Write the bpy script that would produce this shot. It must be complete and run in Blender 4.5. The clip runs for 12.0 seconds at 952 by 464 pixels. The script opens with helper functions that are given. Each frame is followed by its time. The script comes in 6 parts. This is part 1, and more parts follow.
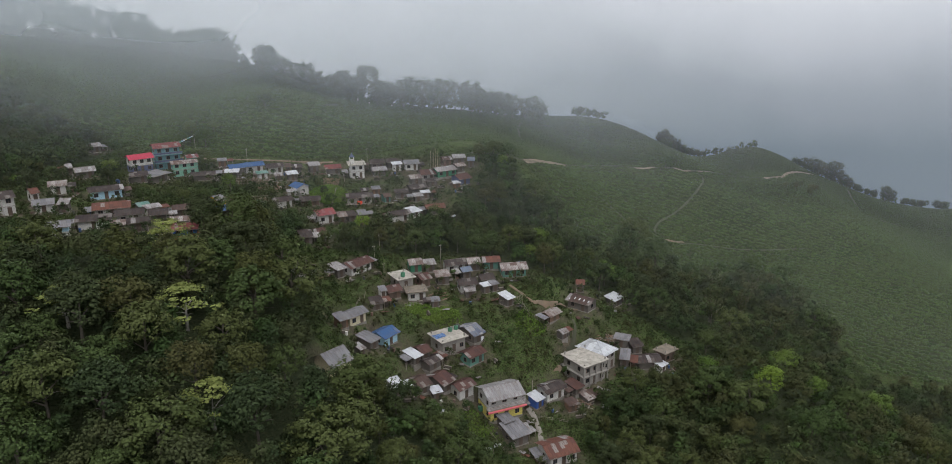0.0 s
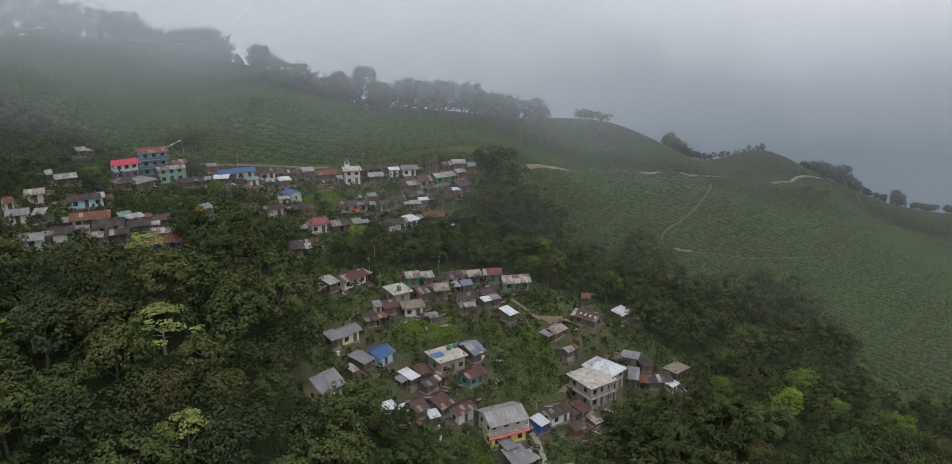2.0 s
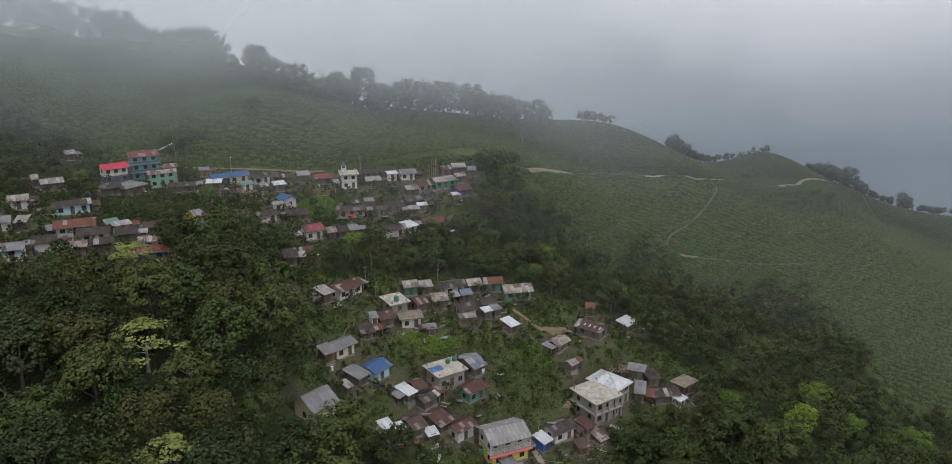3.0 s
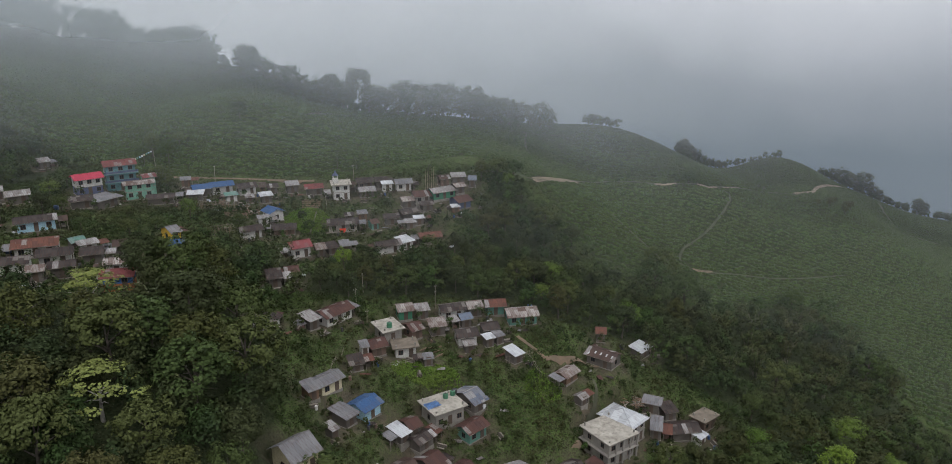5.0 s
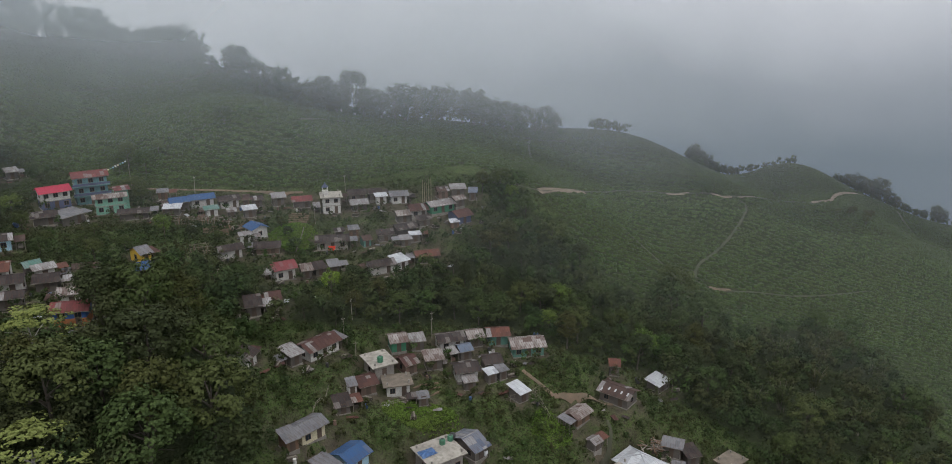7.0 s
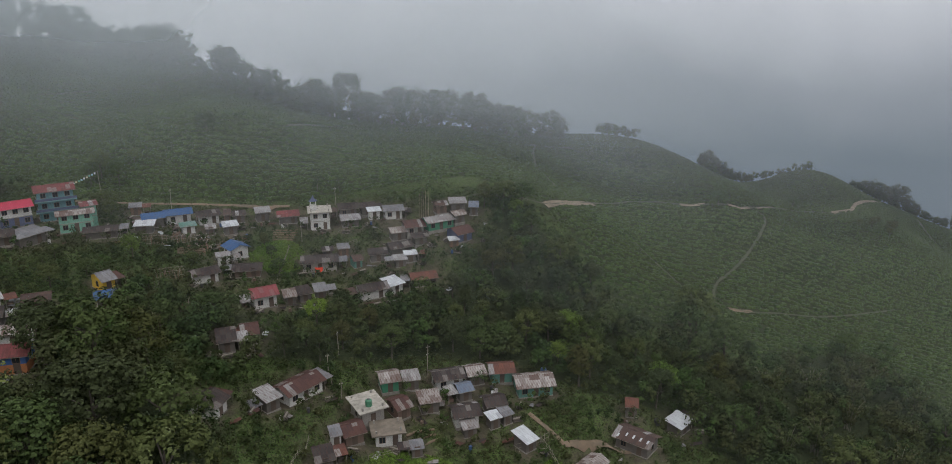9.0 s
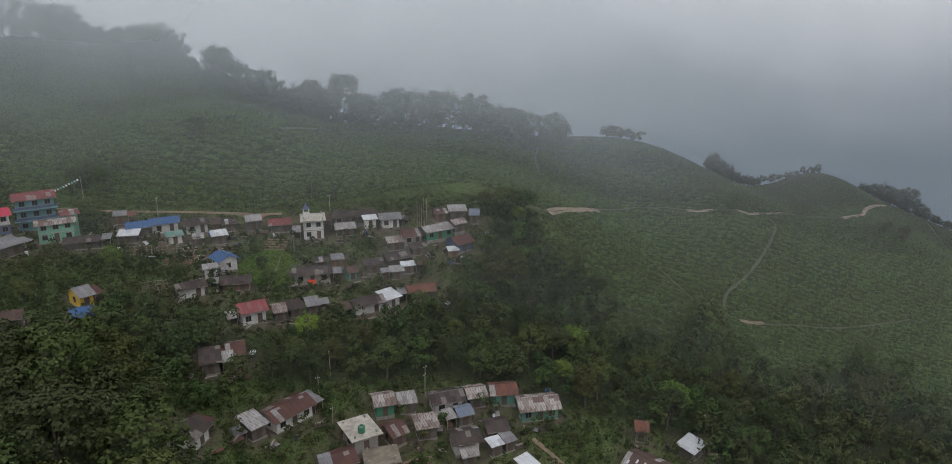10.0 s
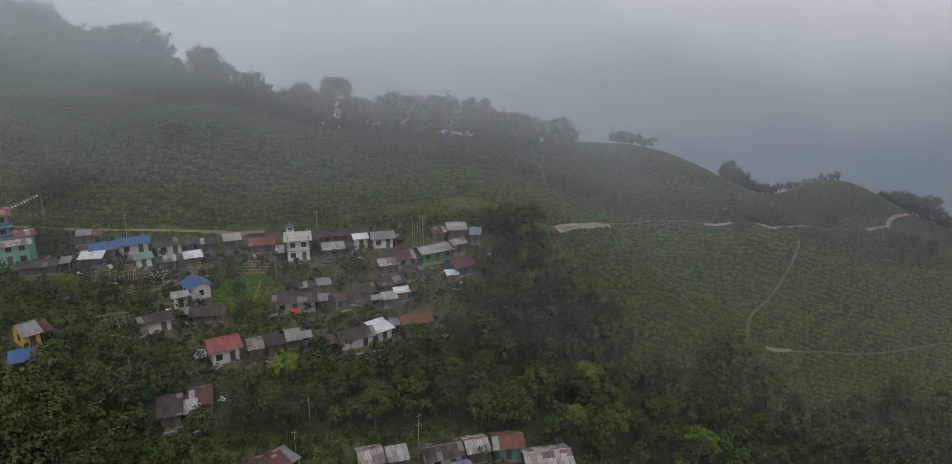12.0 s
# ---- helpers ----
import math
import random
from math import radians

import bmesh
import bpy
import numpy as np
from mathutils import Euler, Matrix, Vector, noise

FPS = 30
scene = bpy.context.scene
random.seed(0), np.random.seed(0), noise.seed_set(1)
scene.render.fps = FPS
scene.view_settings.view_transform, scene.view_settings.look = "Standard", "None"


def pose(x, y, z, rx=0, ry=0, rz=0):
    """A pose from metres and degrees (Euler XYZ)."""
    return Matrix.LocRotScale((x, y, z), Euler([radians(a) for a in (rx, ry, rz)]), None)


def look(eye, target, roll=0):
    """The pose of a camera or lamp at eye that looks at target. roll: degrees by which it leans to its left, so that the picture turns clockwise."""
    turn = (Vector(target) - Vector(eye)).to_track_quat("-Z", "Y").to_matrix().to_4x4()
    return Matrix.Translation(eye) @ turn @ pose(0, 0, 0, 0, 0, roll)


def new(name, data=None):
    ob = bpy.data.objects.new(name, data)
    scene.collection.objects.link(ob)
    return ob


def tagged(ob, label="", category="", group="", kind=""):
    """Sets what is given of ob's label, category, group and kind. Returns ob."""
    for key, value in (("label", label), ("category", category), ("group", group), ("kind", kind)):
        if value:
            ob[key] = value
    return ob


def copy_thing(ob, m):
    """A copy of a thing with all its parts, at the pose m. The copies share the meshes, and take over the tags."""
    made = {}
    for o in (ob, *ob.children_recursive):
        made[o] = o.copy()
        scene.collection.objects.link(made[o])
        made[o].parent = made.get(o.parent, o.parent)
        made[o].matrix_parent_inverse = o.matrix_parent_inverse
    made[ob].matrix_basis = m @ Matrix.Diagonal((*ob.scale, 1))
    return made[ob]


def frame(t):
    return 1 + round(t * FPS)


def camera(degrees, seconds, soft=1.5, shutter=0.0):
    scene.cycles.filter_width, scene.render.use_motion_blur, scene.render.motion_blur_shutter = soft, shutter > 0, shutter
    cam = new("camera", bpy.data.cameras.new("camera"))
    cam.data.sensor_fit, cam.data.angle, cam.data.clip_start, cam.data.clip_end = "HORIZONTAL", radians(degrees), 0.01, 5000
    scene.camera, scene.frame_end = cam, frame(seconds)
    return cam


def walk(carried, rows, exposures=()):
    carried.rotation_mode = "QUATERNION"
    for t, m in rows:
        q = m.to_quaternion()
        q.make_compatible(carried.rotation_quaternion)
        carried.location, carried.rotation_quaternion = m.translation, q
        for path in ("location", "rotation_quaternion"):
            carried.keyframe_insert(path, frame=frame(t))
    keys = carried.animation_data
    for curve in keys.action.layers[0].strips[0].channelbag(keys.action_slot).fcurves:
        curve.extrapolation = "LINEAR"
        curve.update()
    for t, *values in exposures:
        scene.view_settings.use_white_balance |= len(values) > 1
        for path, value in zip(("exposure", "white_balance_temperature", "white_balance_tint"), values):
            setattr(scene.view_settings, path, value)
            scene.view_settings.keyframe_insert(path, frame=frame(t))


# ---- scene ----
cam = camera(66.0, 12.0, 0.9)
ROWS = [
    (0.0, 0.00, 0.00, 110.00, 72.70, -0.00, 0.00),
    (0.5, -0.01, 2.15, 109.98, 72.69, -0.02, 0.01),
    (1.0, -0.02, 4.69, 109.95, 72.67, -0.05, 0.02),
    (1.5, -0.03, 7.55, 109.91, 72.66, -0.07, 0.03),
    (2.0, -0.04, 10.71, 109.87, 72.65, -0.09, 0.05),
    (2.5, -0.05, 14.11, 109.83, 72.63, -0.11, 0.06),
    (3.0, -0.06, 17.73, 109.78, 72.62, -0.13, 0.08),
    (3.5, -0.07, 21.51, 109.73, 72.60, -0.15, 0.10),
    (4.0, -0.09, 25.45, 109.67, 72.59, -0.17, 0.11),
    (4.5, -0.10, 29.49, 109.61, 72.57, -0.19, 0.13),
    (5.0, -0.12, 33.63, 109.55, 72.56, -0.21, 0.16),
    (5.5, -0.13, 37.83, 109.48, 72.54, -0.22, 0.18),
    (6.0, -0.14, 42.08, 109.40, 72.53, -0.24, 0.20),
    (6.5, -0.16, 46.36, 109.33, 72.51, -0.26, 0.23),
    (7.0, -0.17, 50.65, 109.25, 72.49, -0.27, 0.25),
    (7.5, -0.19, 54.96, 109.17, 72.48, -0.29, 0.28),
    (8.0, -0.20, 59.26, 109.09, 72.46, -0.30, 0.31),
    (8.5, -0.22, 63.55, 109.00, 72.45, -0.31, 0.34),
    (9.0, -0.23, 67.84, 108.91, 72.43, -0.33, 0.37),
    (9.5, -0.25, 72.13, 108.82, 72.41, -0.34, 0.40),
    (10.0, -0.26, 76.41, 108.73, 72.39, -0.35, 0.43),
    (10.5, -0.28, 80.70, 108.63, 72.38, -0.36, 0.47),
    (11.0, -0.29, 85.01, 108.53, 72.36, -0.37, 0.50),
    (11.5, -0.31, 89.35, 108.43, 72.34, -0.39, 0.54),
    (12.0, -0.32, 93.74, 108.32, 72.32, -0.40, 0.58),
]
walk(cam, [(t, pose(x, y, z, rx, ry, rz)) for t, x, y, z, rx, ry, rz in ROWS], exposures=[(0.0, 0.26, 6350, 13), (5.0, 0.12, 6350, 13), (12.0, -0.04, 6350, 13)])

# ---- light: a flat overcast, no shadows to speak of ----
world = bpy.data.worlds.new("overcast")
scene.world = world
world.use_nodes = True
wn, wl = world.node_tree.nodes, world.node_tree.links
wn.clear()
w_out = wn.new("ShaderNodeOutputWorld")
w_bg = wn.new("ShaderNodeBackground")
w_sky = wn.new("ShaderNodeTexSky")
w_sky.sky_type, w_sky.sun_disc = "NISHITA", False
w_sky.sun_elevation, w_sky.sun_rotation = radians(48), radians(-20)
w_sky.dust_density = 4.0
w_pos = wn.new("ShaderNodeTexCoord")
w_sep = wn.new("ShaderNodeSeparateXYZ")
w_ramp = wn.new("ShaderNodeValToRGB")
w_map = wn.new("ShaderNodeMapRange")
w_map.inputs["From Min"].default_value, w_map.inputs["From Max"].default_value = -0.25, 1.0
w_noise = wn.new("ShaderNodeTexNoise")
w_noise.inputs["Scale"].default_value, w_noise.inputs["Detail"].default_value = 2.2, 3.0
w_add = wn.new("ShaderNodeMath")
w_add.operation = "MULTIPLY_ADD"
w_add.inputs[1].default_value = 0.10
w_mix = wn.new("ShaderNodeMixRGB")
w_mix.inputs["Fac"].default_value = 0.96
w_scale = wn.new("ShaderNodeVectorMath")
w_scale.operation = "SCALE"
w_scale.inputs["Scale"].default_value = 0.06
stops = ((0.0, (0.19, 0.22, 0.25)), (0.14, (0.24, 0.265, 0.29)), (0.22, (0.36, 0.38, 0.40)), (0.36, (0.50, 0.51, 0.53)), (1.0, (0.86, 0.87, 0.88)))
ramp = w_ramp.color_ramp
ramp.elements[0].position, ramp.elements[0].color = stops[0][0], (*stops[0][1], 1)
ramp.elements[1].position, ramp.elements[1].color = stops[-1][0], (*stops[-1][1], 1)
for at, tone in stops[1:-1]:
    ramp.elements.new(at).color = (*tone, 1)
wl.new(w_pos.outputs["Generated"], w_sep.inputs[0])
wl.new(w_sep.outputs["Z"], w_map.inputs["Value"])
wl.new(w_pos.outputs["Generated"], w_noise.inputs["Vector"])
wl.new(w_noise.outputs["Fac"], w_add.inputs[0])
wl.new(w_map.outputs["Result"], w_add.inputs[2])
wl.new(w_add.outputs[0], w_ramp.inputs["Fac"])
wl.new(w_sky.outputs["Color"], w_scale.inputs[0])
wl.new(w_scale.outputs["Vector"], w_mix.inputs["Color1"])
wl.new(w_ramp.outputs["Color"], w_mix.inputs["Color2"])
wl.new(w_mix.outputs["Color"], w_bg.inputs["Color"])
wl.new(w_bg.outputs[0], w_out.inputs["Surface"])
w_bg.inputs["Strength"].default_value = 1.36

sun = new("sun", bpy.data.lights.new("sun", "SUN"))
sun.data.energy, sun.data.angle, sun.data.color = 1.1, radians(40), (1.0, 0.985, 0.95)
sun.matrix_world = look((20, 0, 260), (0, 150, 0))


# ---- materials ----
def principled(name):
    m = bpy.data.materials.new(name)
    m.use_nodes = True
    nodes, links = m.node_tree.nodes, m.node_tree.links
    return m, nodes, links, nodes["Principled BSDF"]


def mixed(nodes, links, fac, a, b):
    """A colour between a and b; either may be a socket or an RGB triple."""
    n = nodes.new("ShaderNodeMixRGB")
    links.new(fac, n.inputs["Fac"])
    for value, slot in ((a, "Color1"), (b, "Color2")):
        if isinstance(value, tuple):
            n.inputs[slot].default_value = (*value, 1)
        else:
            links.new(value, n.inputs[slot])
    return n.outputs["Color"]


def noise_of(nodes, links, scale, detail=4.0, low=0.35, high=0.65, vector=None):
    """Noise in metres, stretched to run from 0 to 1 between low and high."""
    n, r = nodes.new("ShaderNodeTexNoise"), nodes.new("ShaderNodeMapRange")
    n.inputs["Scale"].default_value, n.inputs["Detail"].default_value = scale, detail
    r.inputs["From Min"].default_value, r.inputs["From Max"].default_value = low, high
    links.new(vector, n.inputs["Vector"])
    links.new(n.outputs["Fac"], r.inputs["Value"])
    return r.outputs["Result"]


def place_of(nodes, objects=False):
    if objects:
        return nodes.new("ShaderNodeTexCoord").outputs["Object"]
    return nodes.new("ShaderNodeNewGeometry").outputs["Position"]


def bumped(nodes, links, bsdf, height, strength, distance=0.05):
    b = nodes.new("ShaderNodeBump")
    b.inputs["Strength"].default_value, b.inputs["Distance"].default_value = strength, distance
    links.new(height, b.inputs["Height"])
    links.new(b.outputs["Normal"], bsdf.inputs["Normal"])


def plain(name, a, b, rough=0.85, coarse=0.5, fine=6.0, dirt=(0.10, 0.085, 0.065), dirty=0.6, bump=0.3):
    """Two tones at a coarse scale, dirt at a fine one, and a little relief."""
    m, nodes, links, bsdf = principled(name)
    at = place_of(nodes)
    tone = mixed(nodes, links, noise_of(nodes, links, coarse, vector=at), a, b)
    stain = noise_of(nodes, links, fine, 6.0, 0.45, 0.8, at)
    part_of = nodes.new("ShaderNodeMath")
    part_of.operation = "MULTIPLY"
    part_of.inputs[1].default_value = dirty
    links.new(stain, part_of.inputs[0])
    links.new(mixed(nodes, links, part_of.outputs[0], tone, dirt), bsdf.inputs["Base Color"])
    bsdf.inputs["Roughness"].default_value = rough
    bumped(nodes, links, bsdf, stain, bump)
    return m


def leafy(name, a, b, c, rough=0.6, whole=True, fine=5.5, fresh=None):
    """Foliage: each leaf spray varies between a and b, each plant leans to c; leaflets within a spray, the shade in the
    gaps between them put into the colour.
    """
    m, nodes, links, bsdf = principled(name)
    island = nodes.new("ShaderNodeNewGeometry").outputs["Random Per Island"]
    calm = nodes.new("ShaderNodeMapRange")
    calm.inputs["To Min"].default_value, calm.inputs["To Max"].default_value = 0.15, 0.85
    links.new(island, calm.inputs["Value"])
    tone = mixed(nodes, links, calm.outputs["Result"], a, b)
    if whole:
        which = nodes.new("ShaderNodeObjectInfo").outputs["Random"]
    else:
        which = noise_of(nodes, links, 0.11, 1.5, 0.38, 0.62, place_of(nodes))
    half = nodes.new("ShaderNodeMath")
    half.operation = "MULTIPLY"
    half.inputs[1].default_value = 0.75
    links.new(which, half.inputs[0])
    tone = mixed(nodes, links, half.outputs[0], tone, c)
    at = place_of(nodes)
    if fresh:
        shift = nodes.new("ShaderNodeMapping")
        shift.inputs["Location"].default_value = (37.0, 91.0, 13.0)
        links.new(at, shift.inputs["Vector"])
        tone = mixed(nodes, links, noise_of(nodes, links, 0.14, 1.0, 0.55, 0.75, shift.outputs["Vector"]), tone, fresh)
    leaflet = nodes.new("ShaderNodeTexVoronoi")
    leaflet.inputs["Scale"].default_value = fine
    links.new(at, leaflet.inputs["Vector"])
    # Shade between leaflets is painted in: colour darkens away from each leaflet's centre.
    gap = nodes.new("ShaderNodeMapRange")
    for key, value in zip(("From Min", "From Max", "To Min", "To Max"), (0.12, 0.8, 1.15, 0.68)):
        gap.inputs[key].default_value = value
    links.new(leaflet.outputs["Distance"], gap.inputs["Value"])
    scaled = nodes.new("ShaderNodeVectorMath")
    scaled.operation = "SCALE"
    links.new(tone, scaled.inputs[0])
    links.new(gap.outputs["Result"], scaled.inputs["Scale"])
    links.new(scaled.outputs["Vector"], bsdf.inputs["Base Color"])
    bumped(nodes, links, bsdf, leaflet.outputs["Distance"], 0.5, -0.12)
    bsdf.inputs["Roughness"].default_value = rough
    bsdf.inputs["Specular IOR Level"].default_value = 0.10
    return m


def sheet_roof(name, a, b, rust=(0.085, 0.045, 0.033), rusty=0.4, rough=0.72, metal=0.0):
    """Corrugated iron: sheets differ from a to b, rust runs in streaks, ribs in relief."""
    m, nodes, links, bsdf = principled(name)
    at = place_of(nodes, True)
    island = nodes.new("ShaderNodeNewGeometry").outputs["Random Per Island"]
    each = nodes.new("ShaderNodeObjectInfo").outputs["Random"]
    both = nodes.new("ShaderNodeMath")
    both.operation = "ADD"
    links.new(island, both.inputs[0])
    links.new(each, both.inputs[1])
    wrap = nodes.new("ShaderNodeMath")
    wrap.operation = "FRACT"
    links.new(both.outputs[0], wrap.inputs[0])
    apart = nodes.new("ShaderNodeSeparateXYZ")
    links.new(at, apart.inputs[0])
    lap = nodes.new("ShaderNodeMath")
    lap.operation = "MULTIPLY_ADD"
    lap.inputs[1].default_value = 0.56
    links.new(apart.outputs["Y"], lap.inputs[0])
    links.new(each, lap.inputs[2])
    step = nodes.new("ShaderNodeMath")
    step.operation = "FLOOR"
    links.new(lap.outputs[0], step.inputs[0])
    code = nodes.new("ShaderNodeMath")
    code.operation = "MULTIPLY_ADD"
    code.inputs[1].default_value = 7.31
    links.new(step.outputs[0], code.inputs[0])
    links.new(wrap.outputs[0], code.inputs[2])
    dice = nodes.new("ShaderNodeTexWhiteNoise")
    dice.noise_dimensions = "1D"
    links.new(code.outputs[0], dice.inputs["W"])
    tone = mixed(nodes, links, dice.outputs["Value"], a, b)
    odd = nodes.new("ShaderNodeMapRange")
    odd.inputs["From Min"].default_value, odd.inputs["From Max"].default_value = 0.90, 0.92
    odd.inputs["To Max"].default_value = min(0.8, 1.6 * rusty)
    links.new(dice.outputs["Value"], odd.inputs["Value"])
    tone = mixed(nodes, links, odd.outputs["Result"], tone, (0.24, 0.225, 0.21))
    stretch = nodes.new("ShaderNodeMapping")
    stretch.inputs["Scale"].default_value = (3.2, 0.6, 0.6)
    links.new(at, stretch.inputs["Vector"])
    streak = noise_of(nodes, links, 1.3, 6.0, 0.46, 0.66, stretch.outputs["Vector"])
    some = nodes.new("ShaderNodeMath")
    some.operation = "MULTIPLY"
    some.inputs[1].default_value = min(1.0, rusty * 1.6 + 0.16)
    links.new(streak, some.inputs[0])
    tone = mixed(nodes, links, some.outputs[0], tone, rust)
    links.new(tone, bsdf.inputs["Base Color"])
    wave = nodes.new("ShaderNodeTexWave")
    wave.bands_direction = "X"
    wave.inputs["Scale"].default_value = 2.1
    links.new(at, wave.inputs["Vector"])
    bumped(nodes, links, bsdf, wave.outputs["Fac"], 0.6, 0.03)
    bsdf.inputs["Roughness"].default_value, bsdf.inputs["Metallic"].default_value = rough, metal
    bsdf.inputs["Specular IOR Level"].default_value = 0.08
    return m


WALLS = {
    "white": plain("limewash", (0.56, 0.55, 0.52), (0.42, 0.41, 0.385)),
    "cream": plain("cream_wash", (0.60, 0.54, 0.36), (0.50, 0.45, 0.31)),
    "yellow": plain("yellow_paint", (0.58, 0.50, 0.12), (0.48, 0.40, 0.10)),
    "yellowdk": plain("deep_yellow_paint", (0.62, 0.40, 0.03), (0.55, 0.36, 0.04)),
    "sky": plain("sky_blue_paint", (0.36, 0.56, 0.66), (0.30, 0.48, 0.58)),
    "teal": plain("green_teal_paint", (0.095, 0.235, 0.185), (0.078, 0.185, 0.150)),
    "tealdk": plain("blue_teal_paint", (0.12, 0.25, 0.27), (0.09, 0.19, 0.21)),
    "mint": plain("mint_paint", (0.180, 0.390, 0.288), (0.153, 0.328, 0.248)),
    "green": plain("green_paint", (0.036, 0.203, 0.112), (0.036, 0.156, 0.088)),
    "bluewall": plain("dull_blue_paint", (0.081, 0.101, 0.176), (0.063, 0.078, 0.136)),
    "blue": plain("strong_blue_paint", (0.04, 0.13, 0.36), (0.04, 0.11, 0.30)),
    "orange": plain("orange_brown_paint", (0.40, 0.15, 0.05), (0.33, 0.13, 0.05)),
    "pink": plain("salmon_pink_paint", (0.62, 0.14, 0.15), (0.55, 0.13, 0.14), dirty=0.2),
    "concrete": plain("raw_concrete", (0.30, 0.28, 0.25), (0.22, 0.205, 0.185)),
    "brick": plain("mud_brick", (0.16, 0.10, 0.075), (0.12, 0.085, 0.065)),
    "timber": plain("weathered_boards", (0.13, 0.115, 0.10), (0.085, 0.075, 0.065)),
    "wood": plain("brown_boards", (0.17, 0.10, 0.06), (0.12, 0.075, 0.05)),
    "tarp": plain("blue_tarpaulin_wall", (0.03, 0.10, 0.36), (0.03, 0.08, 0.28), 0.5),
}
ROOFS = {
    "grey": sheet_roof("grey_sheet", (0.187, 0.188, 0.195), (0.122, 0.126, 0.134), rusty=0.2),
    "greysheet": sheet_roof("pale_grey_sheet", (0.260, 0.258, 0.256), (0.180, 0.174, 0.175), rusty=0.25),
    "pale": sheet_roof("weathered_zinc_sheet", (0.303, 0.300, 0.296), (0.144, 0.133, 0.128), rusty=0.35),
    "white": sheet_roof("new_zinc_sheet", (0.470, 0.490, 0.505), (0.350, 0.368, 0.385), rusty=0.1),
    "dark": sheet_roof("tarred_sheet", (0.032, 0.029, 0.029), (0.062, 0.055, 0.051), rusty=0.25),
    "brown": sheet_roof("brown_sheet", (0.080, 0.056, 0.048), (0.052, 0.041, 0.038), rusty=0.35),
    "maroon": sheet_roof("rusted_maroon_sheet", (0.084, 0.046, 0.040), (0.058, 0.037, 0.035), rusty=0.4),
    "rust": sheet_roof("rusted_sheet", (0.139, 0.061, 0.045), (0.090, 0.049, 0.041), rusty=0.6),
    "stripes": sheet_roof("patched_sheet", (0.318, 0.300, 0.282), (0.072, 0.041, 0.032), rusty=0.5),
    "mixed": sheet_roof("half_blue_sheet", (0.260, 0.256, 0.250), (0.060, 0.088, 0.140), rusty=0.2),
    "blue": sheet_roof("blue_sheet", (0.040, 0.092, 0.200), (0.052, 0.096, 0.180), rusty=0.12),
    "bluegrey": sheet_roof("blue_grey_sheet", (0.107, 0.139, 0.189), (0.164, 0.180, 0.205), rusty=0.2),
    "green": sheet_roof("green_sheet", (0.082, 0.180, 0.148), (0.164, 0.221, 0.205), rusty=0.2),
    "red": sheet_roof("red_sheet", (0.205, 0.062, 0.066), (0.165, 0.055, 0.058), rusty=0.12),
    "redold": sheet_roof("faded_red_sheet", (0.180, 0.057, 0.057), (0.123, 0.049, 0.049), rusty=0.35),
    "pink": sheet_roof("bright_red_sheet", (0.380, 0.045, 0.075), (0.330, 0.042, 0.068), rusty=0.05),
    "thatch": plain("dry_thatch", (0.17, 0.13, 0.08), (0.11, 0.085, 0.055), 0.95, 1.5, 9.0),
    "slab": plain("bare_slab", (0.377, 0.353, 0.303), (0.250, 0.232, 0.200), 0.9, 0.45, 1.6, (0.105, 0.090, 0.068), 0.75),
    "rough": plain("rubble_slab", (0.185, 0.155, 0.120), (0.115, 0.097, 0.075), 0.95, 0.9, 4.0),
}
DARK_PANE = plain("window_dark", (0.03, 0.035, 0.04), (0.02, 0.022, 0.025), 0.15, dirty=0.1, bump=0.0)
FRAME = plain("painted_frame", (0.20, 0.13, 0.09), (0.15, 0.10, 0.07))
DOOR = plain("plank_door", (0.10, 0.07, 0.05), (0.07, 0.05, 0.04))
STONE = plain("plinth_stone", (0.24, 0.22, 0.19), (0.17, 0.155, 0.135), 0.95, 1.2, 5.0)
CONCRETE = WALLS["concrete"]
WOOD = plain("grey_pole_wood", (0.26, 0.23, 0.19), (0.18, 0.16, 0.13))
BARK = plain("bark", (0.085, 0.07, 0.055), (0.055, 0.048, 0.04), 0.95, 1.0, 8.0)
PALE_BARK = plain("pale_bark", (0.30, 0.29, 0.26), (0.20, 0.19, 0.17), 0.9, 1.0, 8.0)
TRACK = plain("bare_earth_track", (0.200, 0.160, 0.115), (0.130, 0.104, 0.076), 1.0, 0.25, 2.0, (0.12, 0.10, 0.07), 0.4)
SOIL = plain("brown_road_earth", (0.17, 0.12, 0.08), (0.12, 0.095, 0.065), 1.0, 0.25, 2.0, (0.08, 0.07, 0.05), 0.4)
FAINT = plain("trodden_path", (0.066, 0.062, 0.040), (0.046, 0.050, 0.029), 1.0, 0.25, 1.5, (0.05, 0.075, 0.03), 0.6)
TANK_GREEN = plain("green_tank", (0.03, 0.17, 0.09), (0.03, 0.13, 0.07), 0.5)
TANK_BLUE = plain("blue_tank", (0.03, 0.08, 0.20), (0.03, 0.07, 0.16), 0.5)
TANK_DARK = plain("black_tank", (0.03, 0.03, 0.035), (0.045, 0.045, 0.05), 0.5)
BLUE_TARP = plain("blue_tarpaulin", (0.05, 0.13, 0.30), (0.03, 0.08, 0.19), 0.5, 1.5)
ORANGE_TARP = plain("orange_red_cloth", (0.85, 0.09, 0.04), (0.75, 0.07, 0.03), 0.7, dirty=0.1)
WHITE_CLOTH = plain("white_cloth", (0.75, 0.76, 0.78), (0.62, 0.63, 0.65), 0.8, dirty=0.2)
